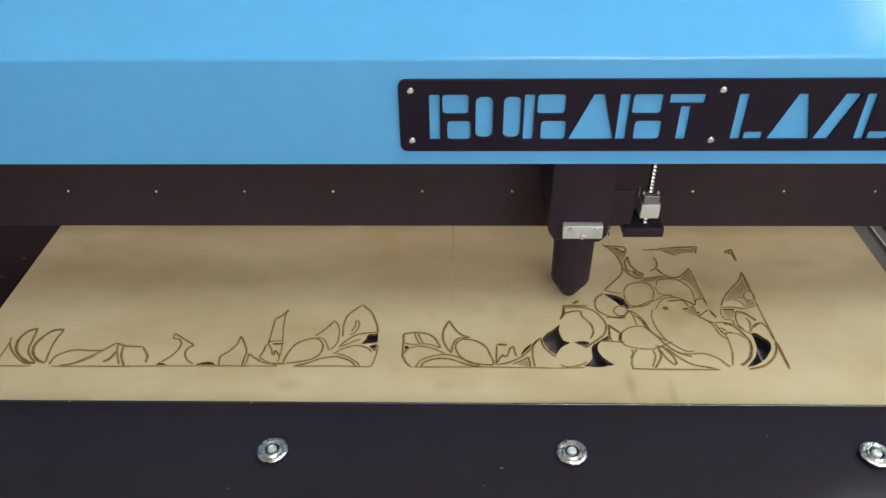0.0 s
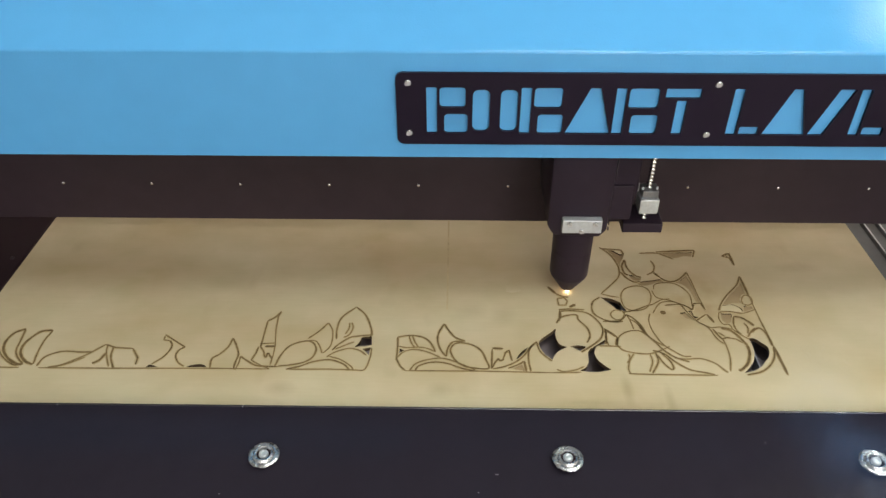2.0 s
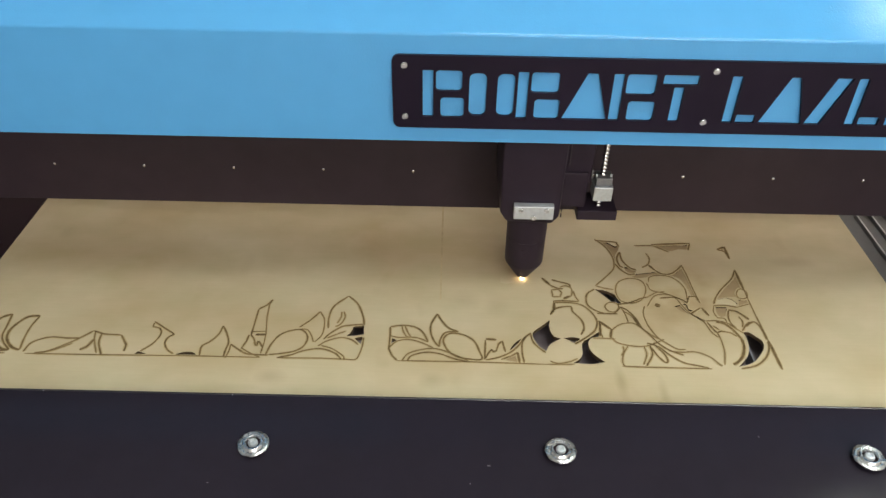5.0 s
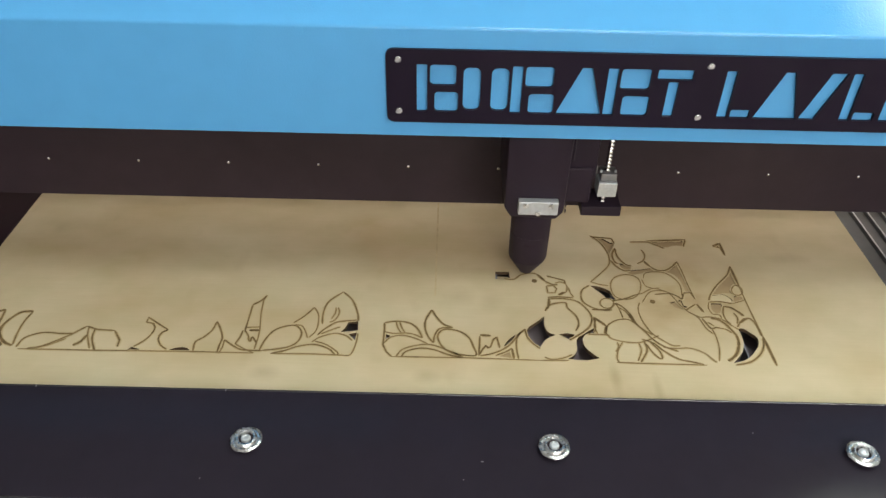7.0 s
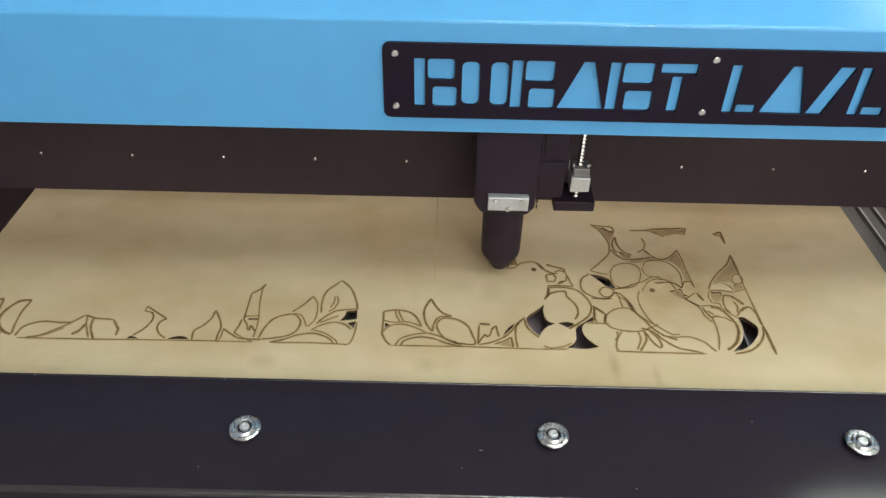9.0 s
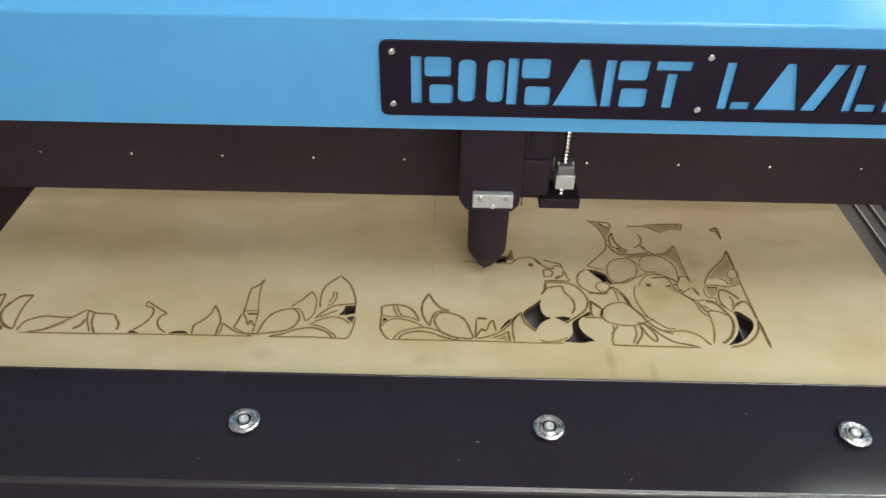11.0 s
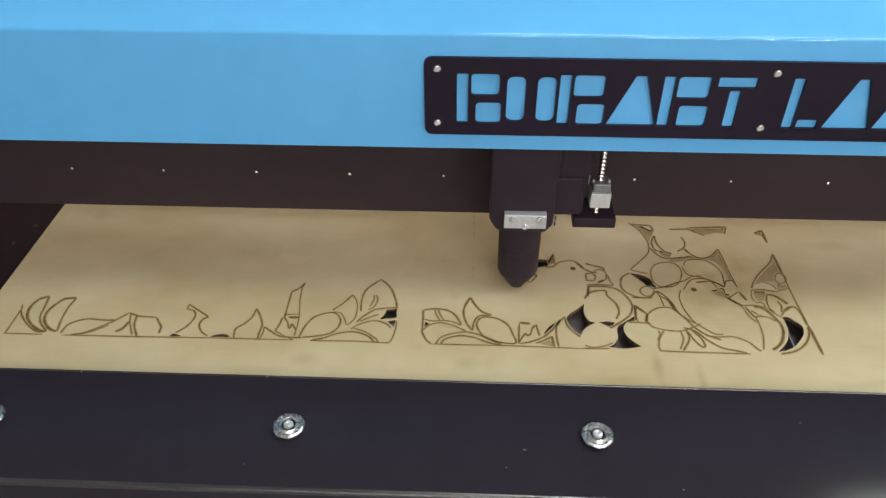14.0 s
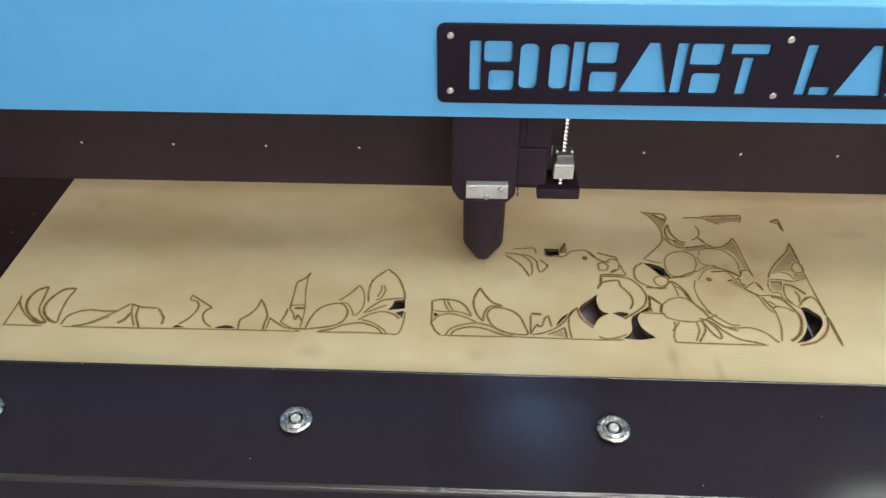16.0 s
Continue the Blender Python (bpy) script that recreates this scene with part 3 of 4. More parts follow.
cut("s", 1, (-0.1471, 0.5627), (-0.1402, 0.5613), (-0.1352, 0.5535), (-0.1318, 0.5442))
cut("s", 2, (-0.1491, 0.5650), (-0.1394, 0.5761), (-0.1314, 0.5890))
cut("s", 1, (-0.1314, 0.5890), (-0.1253, 0.5766), (-0.1245, 0.5563), (-0.1307, 0.5442))
cut("s", 2, (-0.1642, 0.5218), (-0.1514, 0.5260), (-0.1389, 0.5324), (-0.1230, 0.5353), (-0.1088, 0.5298), (-0.1016, 0.5218))
cut("s", 1, (-0.1236, 0.5399), (-0.1122, 0.5357), (-0.1004, 0.5263), (-0.0988, 0.5212))
cut("s", 1, (-0.1267, 0.5390), (-0.1188, 0.5462), (-0.1057, 0.5514), (-0.0944, 0.5487), (-0.0872, 0.5419))
cut("s", 2, (-0.1224, 0.5484), (-0.1173, 0.5565), (-0.1072, 0.5666), (-0.0991, 0.5693), (-0.0852, 0.5714))
cut("s", 1, (-0.1193, 0.5501), (-0.1090, 0.5568), (-0.1011, 0.5611))
cut("s", 2, (-0.1199, 0.5645), (-0.1212, 0.5809), (-0.1180, 0.5981), (-0.1045, 0.6145))
cut("s", 2, (-0.1045, 0.6145), (-0.0934, 0.6016), (-0.0861, 0.5822), (-0.0840, 0.5698))
cut("s", 1, (-0.1068, 0.5899), (-0.1048, 0.5815), (-0.1077, 0.5714), (-0.1129, 0.5672))
cut("s", 1, (-0.1091, 0.5898), (-0.1088, 0.5814), (-0.1117, 0.5721))
cut("s", 1, (-0.0826, 0.5522), (-0.0831, 0.5383), (-0.0867, 0.5231), (-0.0946, 0.5213))
# middle border: mirrored foliage
cut("p", 1, (-0.0471, 0.5216), (0.0273, 0.5221), (0.0969, 0.5210))
cut("p", 2, (-0.0572, 0.5684), (-0.0565, 0.5567), (-0.0565, 0.5372), (-0.0525, 0.5278), (-0.0471, 0.5216))
cut("s", 2, (-0.0572, 0.5684), (-0.0462, 0.5710), (-0.0331, 0.5694), (-0.0241, 0.5619), (-0.0180, 0.5479))
cut("s", 1, (-0.0565, 0.5558), (-0.0471, 0.5534), (-0.0355, 0.5543), (-0.0267, 0.5527), (-0.0180, 0.5479))
cut("s", 1, (-0.0455, 0.5702), (-0.0434, 0.5617), (-0.0396, 0.5543))
cut("s", 1, (-0.0420, 0.5702), (-0.0393, 0.5618), (-0.0355, 0.5543))
cut("s", 1, (-0.0566, 0.5388), (-0.0496, 0.5477), (-0.0383, 0.5510), (-0.0249, 0.5470), (-0.0127, 0.5398))
cut("s", 1, (-0.0427, 0.5216), (-0.0374, 0.5310), (-0.0263, 0.5366), (-0.0121, 0.5391), (0.0021, 0.5344), (0.0217, 0.5236))
cut("s", 2, (-0.0376, 0.5217), (-0.0334, 0.5287), (-0.0205, 0.5335), (-0.0063, 0.5320), (0.0077, 0.5258), (0.0217, 0.5220))
cut("s", 2, (-0.0098, 0.5895), (-0.0155, 0.5746), (-0.0159, 0.5619), (-0.0122, 0.5495), (-0.0070, 0.5415))
cut("s", 2, (-0.0098, 0.5895), (-0.0049, 0.5790), (0.0022, 0.5687), (0.0121, 0.5637))
cut("s", 2, (-0.0070, 0.5415), (-0.0059, 0.5520), (-0.0007, 0.5620), (0.0121, 0.5637))
cut("o", 2, (-0.0030, 0.5496), (0.0004, 0.5587), (0.0080, 0.5612), (0.0196, 0.5579), (0.0281, 0.5498), (0.0323, 0.5377), (0.0347, 0.5260), (0.0218, 0.5259), (0.0106, 0.5289), (0.0021, 0.5360))
cut("p", 2, (0.0375, 0.5252), (0.0391, 0.5523))
cut("p", 3, (0.0392, 0.5539), (0.0501, 0.5532))
cut("p", 2, (0.0381, 0.5268), (0.0412, 0.5338), (0.0448, 0.5394), (0.0464, 0.5362), (0.0493, 0.5378), (0.0521, 0.5475), (0.0558, 0.5516), (0.0583, 0.5363))
cut("s", 2, (0.0386, 0.5252), (0.0499, 0.5284), (0.0616, 0.5348), (0.0708, 0.5444), (0.0792, 0.5575), (0.0856, 0.5641))
cut("s", 2, (0.0537, 0.5261), (0.0642, 0.5316), (0.0702, 0.5364))
cut("p", 3, (0.0702, 0.5364), (0.0714, 0.5224))
cut("s", 2, (0.0806, 0.5599), (0.0758, 0.5501), (0.0747, 0.5364), (0.0758, 0.5224))
cut("s", 2, (0.0849, 0.5625), (0.0863, 0.5526), (0.0907, 0.5445), (0.0979, 0.5366))
# apples, pears and blossom
cut("s", 1, (0.1729, 0.7256), (0.1833, 0.7110), (0.1887, 0.6914), (0.1881, 0.6766), (0.1846, 0.6673), (0.1741, 0.6542), (0.1618, 0.6403))
cut("s", 1, (0.1618, 0.6403), (0.1712, 0.6365), (0.1802, 0.6346))
cut("s", 1, (0.2648, 0.6790), (0.2665, 0.6625), (0.2676, 0.6369), (0.2696, 0.6161))
cut("o", 1, (0.1827, 0.6346), (0.1889, 0.6483), (0.2026, 0.6543), (0.2142, 0.6494), (0.2156, 0.6348), (0.2080, 0.6186), (0.1954, 0.6130), (0.1846, 0.6176))
cut("s", 1, (0.2554, 0.6151), (0.2497, 0.6216), (0.2350, 0.6301), (0.2218, 0.6348), (0.2187, 0.6464))
cut("s", 2, (0.1597, 0.6345), (0.1511, 0.6268), (0.1482, 0.6156), (0.1499, 0.6064), (0.1573, 0.5992), (0.1645, 0.5957))
cut("s", 1, (0.1645, 0.5957), (0.1735, 0.5957), (0.1806, 0.6020), (0.1832, 0.6066))
cut("o", 1, (0.1669, 0.6065), (0.1716, 0.6129), (0.1783, 0.6129), (0.1816, 0.6075), (0.1771, 0.5993), (0.1699, 0.5993))
cut("p", 2, (0.1567, 0.5956), (0.1645, 0.5957), (0.1783, 0.5957))
cut("s", 1, (0.1832, 0.6066), (0.1858, 0.5976), (0.1874, 0.5835))
cut("s", 2, (0.1832, 0.6066), (0.1895, 0.6012), (0.1961, 0.5888), (0.1994, 0.5758), (0.2059, 0.5648), (0.2120, 0.5533), (0.2212, 0.5437), (0.2338, 0.5374))
cut("s", 1, (0.1861, 0.5993), (0.1926, 0.5923), (0.1950, 0.5835))
cut("p", 3, (0.1946, 0.5905), (0.1976, 0.5783))
cut("s", 2, (0.1141, 0.6108), (0.1276, 0.6118), (0.1423, 0.6082), (0.1510, 0.5974), (0.1550, 0.5842), (0.1518, 0.5713), (0.1447, 0.5628), (0.1348, 0.5545), (0.1284, 0.5496))
cut("p", 2, (0.1141, 0.6108), (0.1127, 0.5990))
cut("s", 2, (0.1078, 0.5918), (0.1143, 0.6017), (0.1298, 0.6054), (0.1318, 0.5973), (0.1391, 0.5850), (0.1403, 0.5729), (0.1360, 0.5628))
cut("s", 1, (0.1286, 0.5297), (0.1196, 0.5250), (0.1082, 0.5226), (0.1012, 0.5256))
cut("s", 1, (0.1475, 0.5587), (0.1585, 0.5587), (0.1699, 0.5580))
cut("p", 3, (0.1567, 0.5842), (0.1682, 0.5713))
cut("p", 3, (0.1682, 0.5713), (0.1650, 0.5596))
cut("s", 2, (0.1571, 0.5824), (0.1570, 0.5713), (0.1549, 0.5612))
cut("s", 1, (0.1590, 0.5799), (0.1559, 0.5713), (0.1575, 0.5596))
cut("s", 1, (0.1663, 0.5604), (0.1693, 0.5714), (0.1796, 0.5800), (0.1918, 0.5818), (0.1992, 0.5749), (0.2076, 0.5648), (0.2135, 0.5599))
cut("s", 1, (0.1663, 0.5604), (0.1708, 0.5531), (0.1826, 0.5491), (0.1967, 0.5483), (0.2091, 0.5533), (0.2190, 0.5591))
cut("s", 1, (0.1807, 0.5482), (0.1750, 0.5386), (0.1717, 0.5269), (0.1728, 0.5207))
cut("s", 1, (0.1756, 0.5482), (0.1756, 0.5418), (0.1720, 0.5347))
cut("s", 1, (0.1967, 0.5483), (0.1972, 0.5372), (0.1915, 0.5231))
cut("s", 2, (0.2027, 0.5500), (0.2028, 0.5372), (0.1940, 0.5216))
cut("p", 1, (0.1706, 0.5207), (0.1937, 0.5201), (0.2570, 0.5198))
cut("s", 2, (0.2038, 0.5468), (0.2080, 0.5349), (0.2135, 0.5271), (0.2162, 0.5295), (0.2145, 0.5389), (0.2071, 0.5516))
# the finished bird and the border of the panel
cut("s", 1, (0.2120, 0.6085), (0.2213, 0.6234), (0.2297, 0.6281), (0.2406, 0.6272), (0.2462, 0.6197), (0.2509, 0.6069), (0.2572, 0.5961), (0.2656, 0.5874), (0.2696, 0.5719), (0.2748, 0.5635))
cut("s", 1, (0.2090, 0.6085), (0.2056, 0.5977), (0.2059, 0.5844), (0.2090, 0.5716), (0.2136, 0.5607), (0.2229, 0.5509), (0.2301, 0.5453), (0.2375, 0.5454))
cut("s", 2, (0.1809, 0.6102), (0.1949, 0.6139), (0.2072, 0.6205), (0.2151, 0.6234))
cut("s", 1, (0.2151, 0.6234), (0.2260, 0.6310), (0.2357, 0.6329))
cut("s", 1, (0.2754, 0.5719), (0.2765, 0.5594), (0.2753, 0.5432), (0.2706, 0.5252))
cut("s", 1, (0.2199, 0.5429), (0.2319, 0.5413), (0.2463, 0.5422), (0.2586, 0.5360), (0.2646, 0.5275), (0.2680, 0.5236))
cut("s", 2, (0.2006, 0.5532), (0.2109, 0.5484), (0.2197, 0.5373), (0.2313, 0.5272), (0.2442, 0.5235), (0.2544, 0.5205))
cut("p", 2, (0.2553, 0.5979), (0.2680, 0.6079))
cut("p", 3, (0.2693, 0.6079), (0.2737, 0.5953))
cut("s", 1, (0.2553, 0.5979), (0.2620, 0.5917), (0.2680, 0.5874))
cut("p", 2, (0.2693, 0.5856), (0.2725, 0.5762), (0.2750, 0.5702))
cut("p", 2, (0.2750, 0.5702), (0.2803, 0.5728), (0.2842, 0.5720))
cut("p", 1, (0.2737, 0.5805), (0.2791, 0.5745))
cut("s", 3, (0.2784, 0.5865), (0.2865, 0.5840), (0.2927, 0.5754), (0.2960, 0.5670), (0.2979, 0.5620))
cut("s", 3, (0.2979, 0.5620), (0.2970, 0.5514), (0.2916, 0.5378), (0.2848, 0.5299), (0.2792, 0.5260))
cut("s", 1, (0.2842, 0.5720), (0.2895, 0.5703), (0.2943, 0.5653))
cut("s", 1, (0.2680, 0.5874), (0.2789, 0.5883), (0.2897, 0.5849), (0.2962, 0.5771), (0.3028, 0.5704))
cut("s", 2, (0.2968, 0.6053), (0.2934, 0.5936), (0.2939, 0.5832), (0.2970, 0.5780))
cut("s", 3, (0.2968, 0.6053), (0.3041, 0.6035), (0.3099, 0.5973), (0.3140, 0.5911))
cut("s", 2, (0.3046, 0.5955), (0.3064, 0.5876), (0.3037, 0.5789))
cut("s", 2, (0.3021, 0.5738), (0.3083, 0.5824), (0.3140, 0.5876))
cut("s", 2, (0.3078, 0.5806), (0.3170, 0.5876), (0.3215, 0.5833), (0.3231, 0.5739), (0.3230, 0.5613))
cut("s", 2, (0.3236, 0.5597), (0.3206, 0.5475), (0.3133, 0.5355), (0.3011, 0.5254), (0.2853, 0.5207))
cut("s", 1, (0.2829, 0.6116), (0.2802, 0.6016), (0.2819, 0.5927))
cut("s", 2, (0.2829, 0.6116), (0.2947, 0.6126), (0.3078, 0.6099))
cut("s", 1, (0.2819, 0.5927), (0.2887, 0.5919), (0.2899, 0.5857))
cut("o", 1, (0.3136, 0.6332), (0.3187, 0.6400), (0.3241, 0.6371), (0.3239, 0.6285), (0.3187, 0.6238), (0.3132, 0.6257))
cut("s", 2, (0.3230, 0.6729), (0.3153, 0.6577), (0.2995, 0.6399), (0.2892, 0.6256), (0.2837, 0.6144))
cut("p", 3, (0.3230, 0.6729), (0.3231, 0.6362))
cut("p", 1, (0.3231, 0.6362), (0.3230, 0.6027), (0.3236, 0.5807), (0.3241, 0.5613))
cut("p", 3, (0.3241, 0.5613), (0.3249, 0.5210))
cut("p", 1, (0.3078, 0.6099), (0.3231, 0.6164))
cut("p", 3, (0.3135, 0.7102), (0.3231, 0.7158), (0.3230, 0.6929))
cut("p", 1, (0.3135, 0.7102), (0.3212, 0.7069), (0.3230, 0.6929))
# the second bird, cut while the head passes
cut("s", 2, (0.0173, 0.6417), (0.0260, 0.6337), (0.0344, 0.6230), (0.0407, 0.6082), start=14.2)
cut("s", 1, (0.0162, 0.6454), (0.0323, 0.6432), (0.0425, 0.6324), (0.0441, 0.6189), (0.0425, 0.6100), start=14.6)
cut("s", 1, (0.0254, 0.6524), (0.0387, 0.6539), (0.0478, 0.6542), (0.0497, 0.6448), start=11.6)
cut("s", 1, (0.0263, 0.6439), (0.0412, 0.6416), (0.0507, 0.6309), start=10.6)
cut("s", 1, (0.0496, 0.6327), (0.0501, 0.6218), (0.0527, 0.6156), (0.0583, 0.6221), (0.0611, 0.6285), start=12.6)
cut("s", 1, (0.0527, 0.6355), (0.0582, 0.6293), (0.0608, 0.6240), start=12.9)
cut("p", 3, (0.2381, 0.7173), (0.2842, 0.7212))
cut("s", 2, (0.2177, 0.7144), (0.2377, 0.7151), (0.2455, 0.7109), (0.2558, 0.7036))
cut("p", 2, (0.2842, 0.7212), (0.2791, 0.7077))
cut("p", 2, (0.1731, 0.7230), (0.1909, 0.7213), (0.1974, 0.7204), (0.1993, 0.7116))
cut("s", 2, (0.1984, 0.7017), (0.1986, 0.6867), (0.2048, 0.6734), (0.2118, 0.6695))
cut("s", 2, (0.1984, 0.7017), (0.1933, 0.6897), (0.1939, 0.6771), (0.1977, 0.6731))
cut("s", 1, (0.2284, 0.7005), (0.2305, 0.6910), (0.2272, 0.6803), (0.2189, 0.6738))
cut("p", 3, (0.2274, 0.6783), (0.2327, 0.6692))
cut("s", 2, (0.2327, 0.6692), (0.2391, 0.6633), (0.2487, 0.6636), (0.2579, 0.6710), (0.2649, 0.6795))
cut("s", 2, (0.1897, 0.6791), (0.1945, 0.6689), (0.2021, 0.6611), (0.2092, 0.6623))
cut("s", 1, (0.2212, 0.6488), (0.2240, 0.6568), (0.2322, 0.6600), (0.2447, 0.6594), (0.2537, 0.6518), (0.2588, 0.6383), (0.2569, 0.6193))
cut("s", 2, (0.2278, 0.6221), (0.2433, 0.6236), (0.2516, 0.6201), (0.2554, 0.6156), (0.2592, 0.6241))
cut("p", 2, (0.2588, 0.6250), (0.2670, 0.6262), (0.2698, 0.6151))
cut("p", 1, (0.0969, 0.5210), (0.1248, 0.5219))
cut("p", 3, (0.1043, 0.6515), (0.1125, 0.6393), start=1.2)
cut("s", 2, (0.1146, 0.6490), (0.1236, 0.6454), (0.1325, 0.6419), (0.1338, 0.6372), start=2.4)
cut("s", 2, (0.1125, 0.6393), (0.1194, 0.6348), (0.1255, 0.6341), start=0.1)
cut("p", 1, (0.1130, 0.6318), (0.1132, 0.6206), (0.1210, 0.6209), (0.1235, 0.6275), (0.1205, 0.6330), (0.1130, 0.6318), start=0.3)
cut("s", 1, (0.1227, 0.6368), (0.1291, 0.6390), (0.1347, 0.6344), (0.1334, 0.6232), (0.1270, 0.6202), start=2.9)
cut("p", 3, (0.1243, 0.6174), (0.1315, 0.6222))
cut("p", 1, (0.1361, 0.6307), (0.1374, 0.6215), (0.1402, 0.6143), start=2.6)
cut("p", 2, (0.1125, 0.6133), (0.1234, 0.6146), (0.1401, 0.6134))
cut("p", 2, (0.1137, 0.6134), (0.1113, 0.5955))
cut("s", 1, (0.0677, 0.6424), (0.0782, 0.6418), (0.0867, 0.6499), (0.0982, 0.6532), (0.1043, 0.6515), start=5.4)
EYES = [((0.2233, 0.6104), None), ((0.1005, 0.6400), 6.0)]
for (x, y), start in EYES:
    eye = part("bird_eye", lathe(bmesh.new(), [(0.003, -0.0006), (0.003, 0.0002)], 16, (x, y)), CHAR, sheet)
    if start:
        GROWING.append((eye, start))
part("veneer_seam", block(bmesh.new(), -0.0079, -0.0059, 0.612, 1.49, -0.0005, 0.0001), SEAM, sheet, "faint darker joint in the veneer")

# ---- the moving gantry ----
gantry = tagged(new("laser_gantry"), "blue covered moving bridge carrying the laser head", "laser gantry")
FACE_Y, FACE_Z0, FACE_Z1, HALF = -0.0461, 0.1975, 0.2978, 1.05
SLOPE = radians(29)
r = 0.004
outer = [(FACE_Y, FACE_Z0)]
outer += [(FACE_Y + r - r * math.cos(a), FACE_Z1 - r + r * math.sin(a)) for a in (0, 0.25, 0.5, 0.75, math.pi / 2 - SLOPE)]
outer += [(FACE_Y + 0.16, FACE_Z1 + 0.158 * math.tan(SLOPE)), (FACE_Y + 0.25, FACE_Z1 + 0.158 * math.tan(SLOPE)), (FACE_Y + 0.25, 0.20)]
inner = [(y + 0.0015 if i < 6 else y - 0.0015 * (i > 6), z - 0.0015 * (0 < i < 8)) for i, (y, z) in enumerate(outer)]
smooth(part("cover", strip_section(bmesh.new(), outer + inner[::-1], -HALF, HALF), BLUE, gantry, "glossy blue powder-coated folded cover"), 25)
part("return_lip", block(bmesh.new(), -HALF, HALF, FACE_Y + 0.0016, FACE_Y + 0.02, FACE_Z0, FACE_Z0 + 0.0015), BLUE, gantry)
STRIP_Y, STRIP_Z0 = 0.0821, 0.0388
part("beam_plate", block(bmesh.new(), -HALF, HALF, STRIP_Y, STRIP_Y + 0.003, STRIP_Z0, 0.33, 0.0008), PLUM, gantry, "black plate across the bridge")
part("beam", block(bmesh.new(), -HALF, HALF, STRIP_Y + 0.003, STRIP_Y + 0.09, STRIP_Z0 + 0.085, 0.20), DARK, gantry)
part("beam_rail", block(bmesh.new(), -HALF, HALF, STRIP_Y - 0.014, STRIP_Y, 0.150, 0.165, 0.002), STEEL, gantry)
for side in (-1, 1):
    part("end_plate", block(bmesh.new(), side * HALF - 0.004, side * HALF + 0.004, FACE_Y + 0.01, 0.2, -0.0095, 0.30), BLUE, gantry)
for k in range(-6, 10):
    smooth(part("screw", lathe(bmesh.new(), [(0.0015, 0.0), (0.0015, 0.0008), (0.0008, 0.0013)], 12, (0, 0), "y"), CHROME, gantry)).location = (-0.0406 + 0.1003 * k, STRIP_Y, 0.0866)

# name board: plain slanted shapes cut through a black plate
PLATE_X0, PLATE_X1, PLATE_Z0, PLATE_Z1 = -0.0507, 0.4360, 0.2122, 0.2790


def rounded(x0, x1, z0, z1, r, n=4, lean=0.0):
    pts = []
    for cx, cz, a0 in ((x1 - r, z1 - r, 0), (x0 + r, z1 - r, 90), (x0 + r, z0 + r, 180), (x1 - r, z0 + r, 270)):
        for i in range(n + 1):
            a = radians(a0 + 90 * i / n)
            x, z = cx + r * math.cos(a), cz + r * math.sin(a)
            pts.append((x + lean * (z - z0), z))
    return pts


slots = []
L0, L1 = 0.2230, 0.2660
MID = (L0 + L1) / 2
# first edge, width and style of each shape in the row
for k, (x, wide, style) in enumerate(((-0.0250, 0.0354, 0), (0.0144, 0.0385, 4), (0.0553, 0.0370, 0), (0.0943, 0.0394, 1), (0.1351, 0.0384, 0), (0.1766, 0.0298, 2),
                                      (0.2335, 0.0279, 3), (0.2644, 0.0377, 1), (0.3036, 0.0313, 5), (0.3389, 0.0293, 3), (0.3730, 0.0360, 0))):
    bar, end, q = 0.0090, x + wide, x + 0.0090 + 0.0022
    if style == 0:  # a bar and two short blocks
        slots.append(rounded(x, x + bar, L0, L1, 0.0006, 1))
        slots.append(rounded(q, end - 0.002, MID + 0.0030, L1, 0.003, 3))
        slots.append(rounded(q + 0.004, end, L0, MID - 0.0030, 0.003, 3))
    elif style == 1:  # one solid wedge
        slots.append([(x, L0), (end, L0), (x + wide * 0.70, L1), (x + wide * 0.48, L1)])
    elif style == 2:  # a bar lying over a bar
        slots.append(rounded(x, end, L1 - bar, L1, 0.0006, 1))
        slots.append(rounded(x + 0.0102, x + 0.0102 + bar, L0, L1 - bar - 0.002, 0.0006, 1))
    elif style == 3:  # a bar and a short low block
        slots.append(rounded(x, x + bar, L0, L1, 0.0006, 1))
        slots.append(rounded(q, end, L0, L0 + 0.008, 0.001, 1))
    elif style == 4:  # two upright blocks
        mid = (x + end) / 2
        slots.append(rounded(x, mid - 0.0045, L0 + 0.002, L1 - 0.002, 0.005, 4))
        slots.append(rounded(mid + 0.0045, end, L0 + 0.002, L1 - 0.002, 0.005, 4))
    else:  # one broad leaning bar
        slots.append([(x, L0), (x + 0.014, L0), (end, L1), (end - 0.014, L1)])
plate = part("name_plate", pierced(rounded(PLATE_X0, PLATE_X1, PLATE_Z0, PLATE_Z1, 0.006), slots, FACE_Y - 0.0032, FACE_Y - 0.0004, flip=True), [SIGN, SIGN], gantry, "black plate with a row of plain blue cut-out shapes")
for x, z in ((-0.0404, 0.2702), (-0.0404, 0.2234), (0.2185, 0.2702), (0.2175, 0.2234), (0.4255, 0.2702), (0.4255, 0.2234)):
    head_screw = smooth(part("plate_screw", lathe(bmesh.new(), [(0.0029, 0.0), (0.0029, 0.0010), (0.0024, 0.0016), (0.0006, 0.0018)], 20, (0, 0), "y"), STUD, plate))
    head_screw.location = (x, FACE_Y - 0.0032, z)

